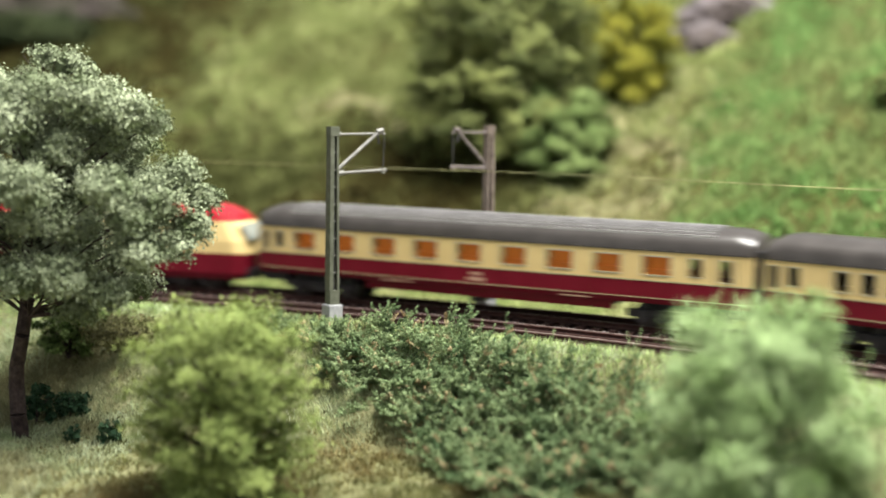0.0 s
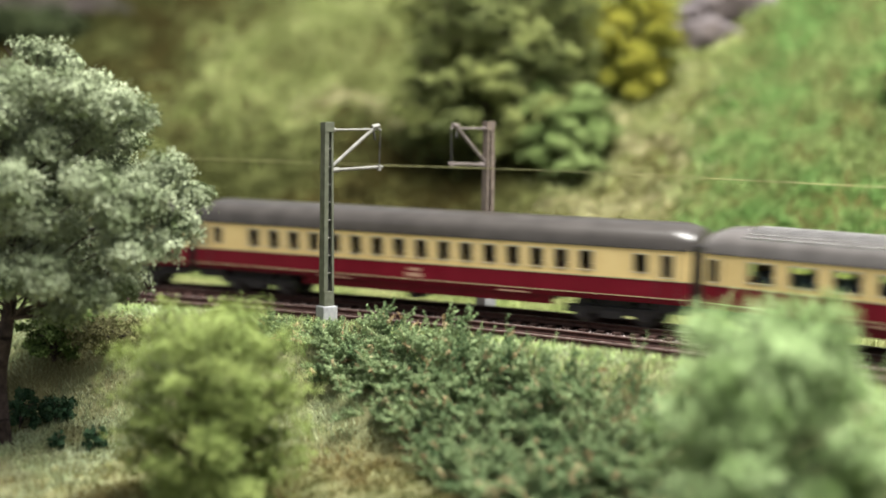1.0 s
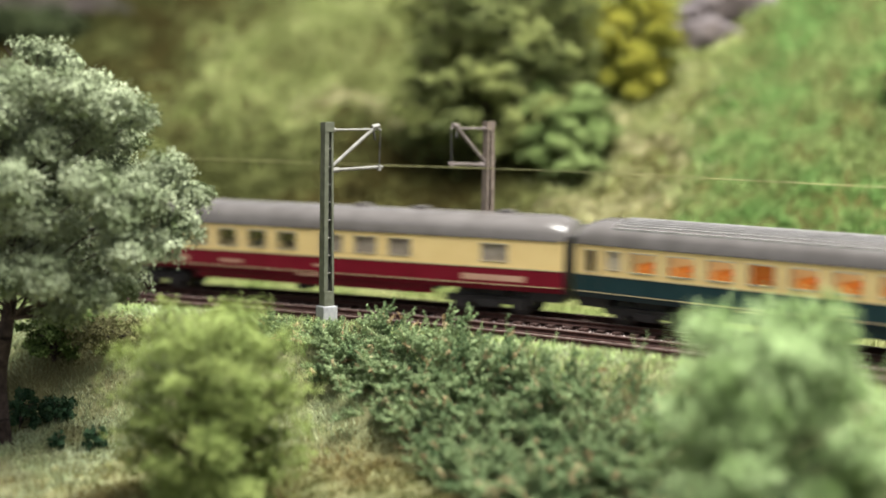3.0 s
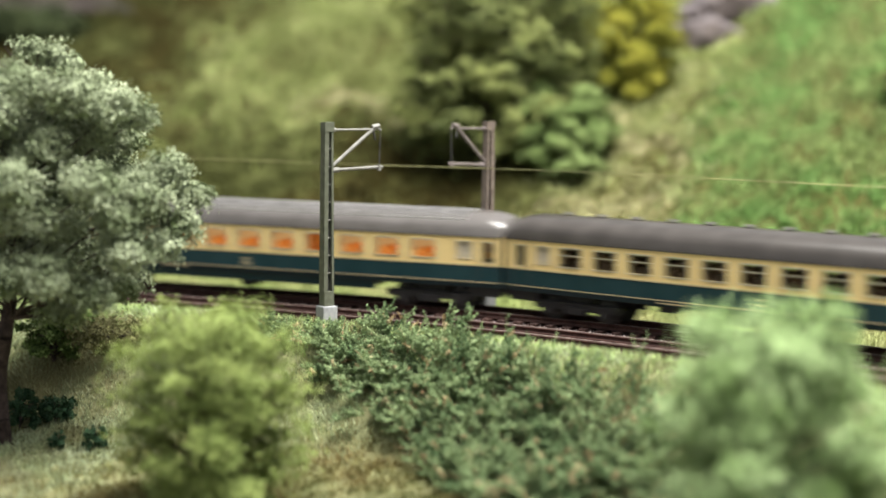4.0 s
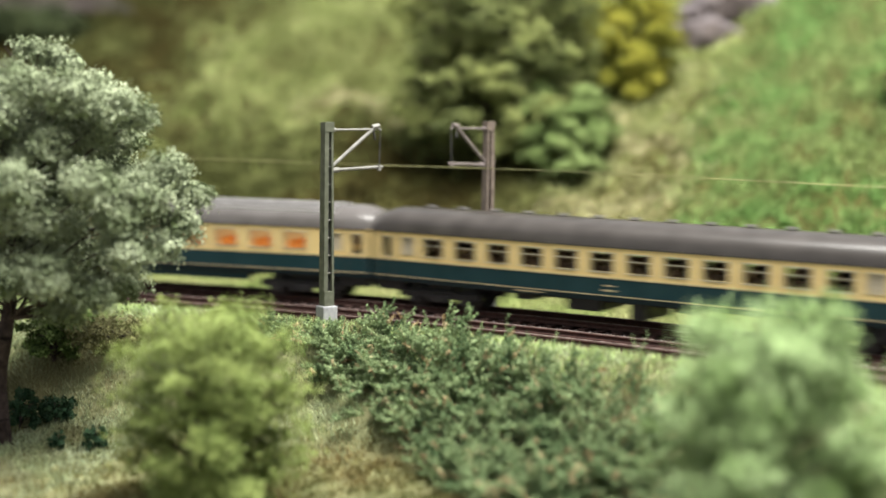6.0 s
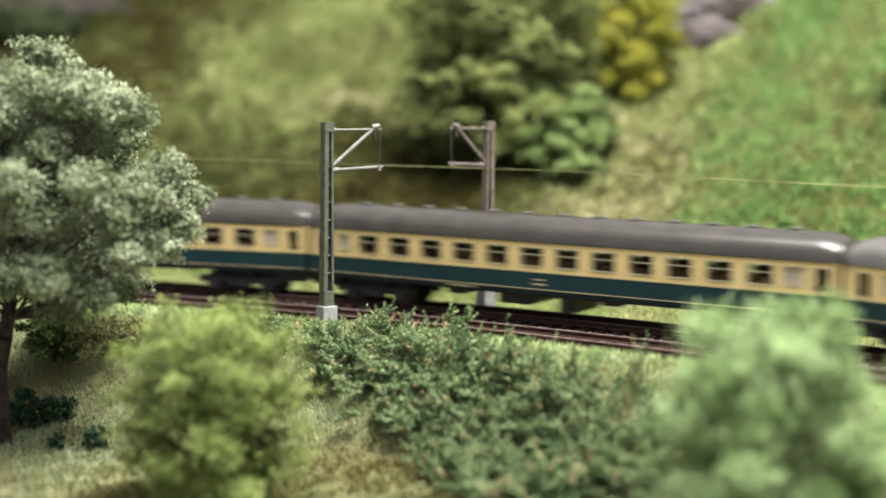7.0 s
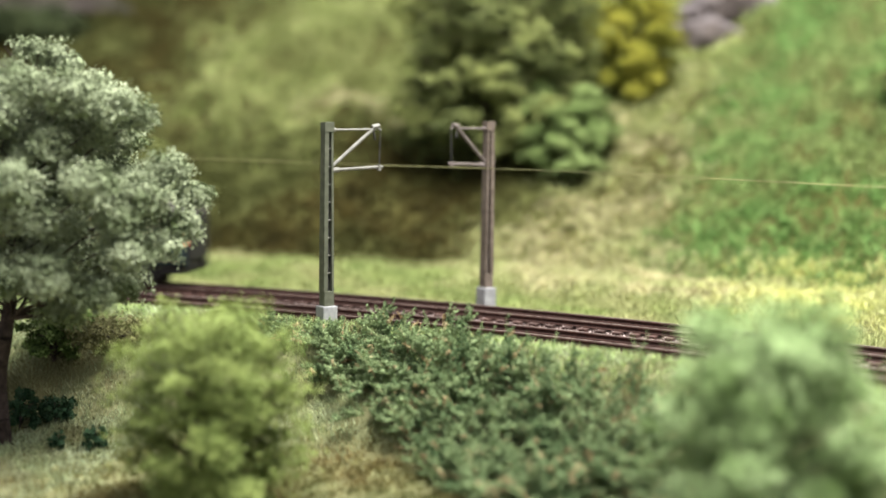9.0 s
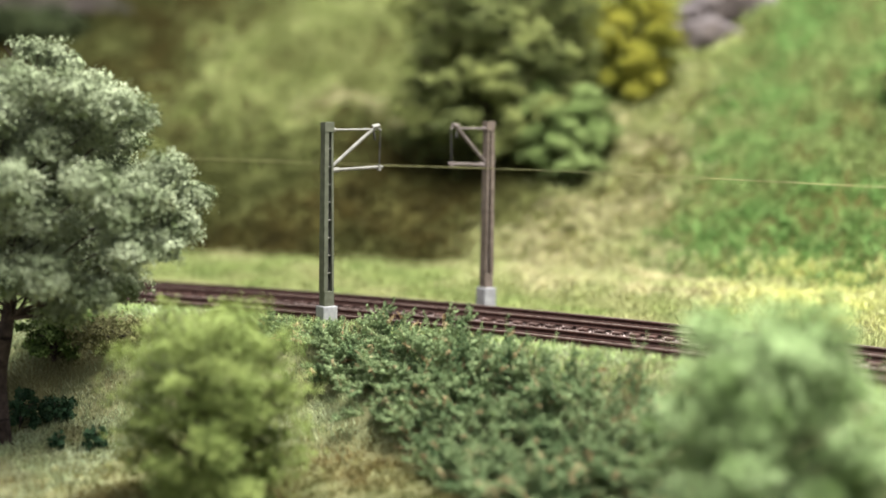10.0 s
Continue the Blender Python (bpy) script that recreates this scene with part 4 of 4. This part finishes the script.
def build_plants():
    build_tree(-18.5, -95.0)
    build_feathery("bush", "moss-green feathery model bush on the slope", 45.5, -125.0, 43, 19, [(0, 0.7), (0.4, 0.98), (0.7, 0.95), (0.9, 0.72), (1, 0.35)], L_BUSH_A, 21, boughs=56, tufts=9, per=60, size=1.0, sigma=0.1)
    build_feathery("bush", "pale green soft model bush close to the viewer", 151.0, -129.5, 46, 20, [(0, 1.0), (0.55, 1.05), (0.7, 0.8), (0.85, 0.82), (1, 0.45)], L_BUSH_B, 22, boughs=64, tufts=9, per=90, size=0.95, sigma=0.1)
    build_hedge_shrub([(31, -57, 6, 5.5), (38, -58, 5, 6), (44, -60, 5, 6), (50, -62, 6, 6), (59, -61.5, 10, 7), (65, -65, 9, 7), (54, -66, 7, 7), (61, -69, 8, 7)], "dark green needle-leaved shrub beside the mast foot", 31)
    build_hedge_shrub([(50, -70, 6, 7), (57, -74, 7, 8), (73, -67, 10, 7), (80, -70, 10, 7), (87, -73, 10, 7), (67, -75, 8, 8), (76, -77, 9, 8), (84, -79, 9, 8), (67, -82, 7, 8)], "dark green needle-leaved shrub with bare twigs on the slope", 32)
    build_hedge_shrub([(85, -86, 9, 8), (76, -86, 8, 8), (93, -78, 10.5, 7.5), (100, -82, 10.5, 8), (93, -87, 9, 8), (101, -90, 9, 8), (92, -95, 8, 9), (83, -95, 8, 8), (99, -100, 8, 9), (91, -104, 8, 8)], "sprawling dark green needle-leaved shrub", 33)
    build_hedge_shrub([(107, -86, 10, 8), (114, -89, 9.5, 8), (121.5, -88, 12, 4.5), (127, -94, 8, 8), (108, -95, 9, 8), (116, -97, 9, 8), (124, -100, 9, 8), (107, -104, 8, 9), (116, -106, 8, 9), (126, -108, 8, 9), (106, -114, 8, 9), (97, -111, 7, 8)], "dense dark green needle-leaved shrub low on the slope", 34)
    for (x, y, h, s, k) in [(-20, -86, 11, 4.6, 41), (-15, -79, 7, 5.0, 42), (-4.5, -96.5, 4.5, 2.2, 43), (4, -94.5, 6, 3.3, 44), (-22, -82, 8, 4.5, 47)]:
        build_bush("small_shrub", "small dark green leafy shrub in the grass", x, y, h, s, L_DARK, k, 1.15, 1500, 9, fluffy=0.8)
    build_feathery("small_shrub", "tall leafy green shrub under the tree", -26, -60, 19, 9, [(0, 0.8), (0.5, 1.0), (1, 0.5)], L_WEED, 45, boughs=30, tufts=7, per=45, size=0.9, category="shrub")
    build_bush("small_shrub", "brownish dry bush on the slope", -12, -57, 8, 14, L_BROWN, 46, 0.9, 700, 16)
    build_feathery("bush", "tall mid-green feathery bush on the hillside", 36, 147, 82, 40, [(0, 0.8), (0.3, 1.0), (0.7, 0.95), (1, 0.5)], L_BIG, 51, boughs=96, tufts=16, per=44, size=1.6, sigma=0.045)
    build_feathery("bush", "lower sage-green bush at the foot of the tall one", 63, 137, 34, 19, [(0, 0.9), (0.5, 1.0), (0.85, 0.8), (1, 0.4)], L_SAGE, 52, boughs=44, tufts=12, per=34, size=1.4, sigma=0.07)
    build_feathery("bush", "dark green bush at the meadow's edge", 181, 148, 15, 9, [(0, 0.9), (0.5, 1.0), (1, 0.4)], L_BIG, 56, boughs=20, tufts=6, per=40, size=1.6)
    build_feathery("bush", "yellow flowering broom bush on the hillside", 80, 184, 44, 21, [(0, 0.8), (0.5, 1.0), (0.85, 0.85), (1, 0.4)], L_YELLOW, 53, boughs=50, tufts=12, per=36, size=1.4, sigma=0.07)


def build_far_bushes():
    build_feathery("bush", "dark green bush high on the hillside", -204, 226, 11, 27, [(0, 1.0), (0.5, 1.0), (1, 0.5)], L_SHADE, 55, boughs=30, tufts=8, per=45, size=2.2)
    build_feathery("bush", "small dark green bush high on the hillside", -98, 291, 16, 11, [(0, 0.9), (0.5, 1.0), (1, 0.4)], L_SHADE, 57, boughs=18, tufts=6, per=40, size=2.0)


def build_rocks():
    def rock(x, y, sx, sy, sz, seed, stone=ROCK):
        bm = bmesh.new()
        bmesh.ops.create_icosphere(bm, subdivisions=4, radius=1)
        for v in bm.verts:
            n = noise.fractal(v.co * 1.6 + Vector((seed, 0, 0)), 1.0, 2.0, 5)
            v.co = v.co * (1 + 0.35 * n)
            v.co = Vector((v.co.x * sx, v.co.y * sy, v.co.z * sz))
        ob = part("rock_outcrop", bm, stone)
        ob.matrix_basis = pose(x * U, y * U, (gz(x, y)) * U)
        tagged(ob, "bare grey-mauve rock outcrop in the hillside", "rock", "rock outcrops")
    rock(106, 224, 17, 16, 9, 1)
    rock(113, 240, 20, 14, 9, 4)
    rock(-222, 254, 46, 18, 17, 2, ROCKBROWN)


def build_grass():
    g = np.random.default_rng(3)

    def field(n, x0, x1, y0, y1):
        return g.uniform(x0, x1, n), g.uniform(y0, y1, n)
    # near slope
    x, y = field(300000, -70, 200, -190, -30)
    k = off_line(x, y)
    p = k < -41
    thin = (waves(x * 2.3, y * 2.3) + g.normal(0, 0.7, len(x))) > -0.9
    moss = g.uniform(0, 1, len(x)) < smoothstep(-66, -84, k + 5 * waves(x * 2.1, y * 2.1)) * smoothstep(-5, 25, x)
    blades("moss_on_slope", x[p & thin & moss], y[p & thin & moss], 1.3, 0.4, G_MOSS, "olive mossy flock low on the near slope", 1.0, 21, clump=9)
    thin = thin & ~moss
    blades("grass_on_slope", x[p & thin], y[p & thin], 1.35, 0.32, G_NEAR, "pale flocked grass on the near slope", 1.0, 5, clump=9)
    # dry litter between the tufts
    x, y = field(26000, -70, 200, -190, -30)
    p = (off_line(x, y) < -43) & ((waves(x * 3.1 + 9, y * 3.1) + g.normal(0, 0.5, len(x))) > 0.35)
    pts = np.stack([x[p], y[p], ground_z(x[p], y[p]) + g.uniform(0.3, 1.5, int(p.sum()))], 1)
    v, f = flakes(pts, np.tile([0, 0, 1.0], (len(pts), 1)), 0.9, g, 0.5, 0.9)
    tagged(mesh_np("ground_litter", v, f, L_BROWN), "brown scattered leaf litter on the slope", "litter", kind="stuff")
    # verge beside the near track
    x, y = field(120000, -120, 220, -140, -10)
    k = off_line(x, y)
    p = (k < -37.2) & (k > -52)
    blades("grass_verge", x[p], y[p], 1.7, 0.36, G_VERGE, "fresh green flocked grass beside the track", 0.8, 6)
    # behind the far track: fresh green along the ballast, then olive darkened for shade, straw and yellow tufts
    x, y = field(330000, -230, 240, -90, 130)
    k = off_line(x, y)
    p = (k > 12.8) & (k < 108)
    chance = g.uniform(0, 1, len(x))
    w = waves(x * 1.9, y * 1.9)
    yel = smoothstep(112, 150, x + 9 * w) * smoothstep(34, 50, k)
    pale = smoothstep(34, 74, x + 6 * w) * smoothstep(36, 60, k + 6 * w)
    # hill's foot, where shade is painted by the darker grass
    shaded = smoothstep(44, 20, x) * smoothstep(66, 92, k + 5 * w)
    is_yel = chance < yel * 0.75
    is_pale = ~is_yel & (g.uniform(0, 1, len(x)) < pale * 0.85)
    is_shaded = ~is_yel & ~is_pale & (g.uniform(0, 1, len(x)) < shaded)
    rest = ~is_yel & ~is_pale & ~is_shaded
    blades("grass_dull_patch", x[p & is_shaded], y[p & is_shaded], 2.0, 0.45, G_HILL_SHADED, "brown-olive flocked grass below the hillside, darkened for shade", 0.9, 17, clump=8)
    blades("grass_behind_track", x[p & rest], y[p & rest], 1.5, 0.42, G_BEHIND, "green flocked grass behind the far track", 0.9, 7)
    blades("grass_pale_patch", x[p & is_pale], y[p & is_pale], 1.7, 0.75, G_STRAW, "pale hummocky straw grass at the hill's foot", 1.1, 18, clump=12)
    blades("grass_yellow_patch", x[p & is_yel], y[p & is_yel], 1.9, 0.95, G_YELLOW, "yellowish tufted grass at the hill's foot", 1.0, 8, clump=10)
    # hillside: shade of the brown-olive bank and light on the green shoulder put into the grass colours, bright meadow
    # to one side
    x, y = field(340000, -330, 290, 20, 330)
    k = off_line(x, y)
    p = k > 92
    w = waves(x * 1.3, y * 1.3)
    edge = (x - 111) - 0.1 * (k - 150) + 6 * w + g.normal(0, 7, len(x))
    bright = edge > 0
    straw = ~bright & (edge > -52 + 14 * waves(x * 0.9 + 40, y * 1.2)) & (k < 215) & (g.uniform(0, 1, len(x)) < 0.88 - 0.3 * smoothstep(125, 165, k))
    # upper slope that gets the lightened grass, as if lit
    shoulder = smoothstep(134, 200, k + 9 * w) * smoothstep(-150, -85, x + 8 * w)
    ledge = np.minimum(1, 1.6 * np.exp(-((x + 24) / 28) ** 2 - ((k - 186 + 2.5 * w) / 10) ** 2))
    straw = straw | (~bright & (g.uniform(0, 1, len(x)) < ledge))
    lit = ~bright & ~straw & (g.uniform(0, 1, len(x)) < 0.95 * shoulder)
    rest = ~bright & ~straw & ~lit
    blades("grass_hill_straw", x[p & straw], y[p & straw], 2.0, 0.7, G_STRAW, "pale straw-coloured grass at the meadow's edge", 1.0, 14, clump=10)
    blades("grass_hill_shoulder", x[p & lit], y[p & lit], 2.6, 1.1, G_SHOULDER_LIT, "yellow-green grass on the hill's shoulder, lightened as if lit", 0.9, 19, clump=8)
    blades("grass_hill_olive", x[p & rest], y[p & rest], 2.8, 0.7, G_HILL_SHADED, "brown-olive grass on the hillside, darkened for shade", 0.9, 9, clump=8)
    blades("grass_hill_bright", x[p & bright], y[p & bright], 2.4, 0.95, G_BRIGHT, "bright green meadow grass on the hillside", 0.9, 10, clump=8)


build_ground()
far_track = build_track(0.0, "far track with rust-brown rails on dark ballast", 1)
near_track = build_track(-GAP, "near track with rust-brown rails on dark ballast", 2)
build_mast(41.06, -48.2, 140, MASTGREEN, ARMGREY, "green-grey lattice catenary mast in front of the tracks")
build_mast(69.24, -0.46, -38, MASTBROWN, ARMBROWN, "brown-grey lattice catenary mast behind the tracks", arm=12.5)
build_wire()
build_plants()
build_far_bushes()
build_rocks()
build_grass()
loco, coaches = build_train()


def motions():
    """The train runs along the curve at a steady pace, each vehicle carried by its two bogies."""
    speed = 165.65
    # where the couplings are along the line at 8.3 s, from the locomotive to the train's end
    couplings = [-1309.8, -1162.2, -1014.4, -866.5, -716.0, -569.9, -423.5, -277.7, -131.5, 14.9, 161.3]
    rows_at = [i * 0.25 for i in range(41)]

    def run(ob, middle, pivot):
        rows = []
        for t in rows_at:
            s = middle - speed * (t - 8.3)
            x0, y0, _ = on_track(s - pivot)
            x1, y1, _ = on_track(s + pivot)
            rows.append((t, pose((x0 + x1) / 2 * U, (y0 + y1) / 2 * U, 0, 0, 0, math.degrees(math.atan2(y1 - y0, x1 - x0)))))
        walk(ob, rows)

    for ob, a, c in zip(coaches, couplings, couplings[1:]):
        run(ob, (a + c) / 2, 51.5)
    run(loco, couplings[0] - 54.0, 29.0)


motions()
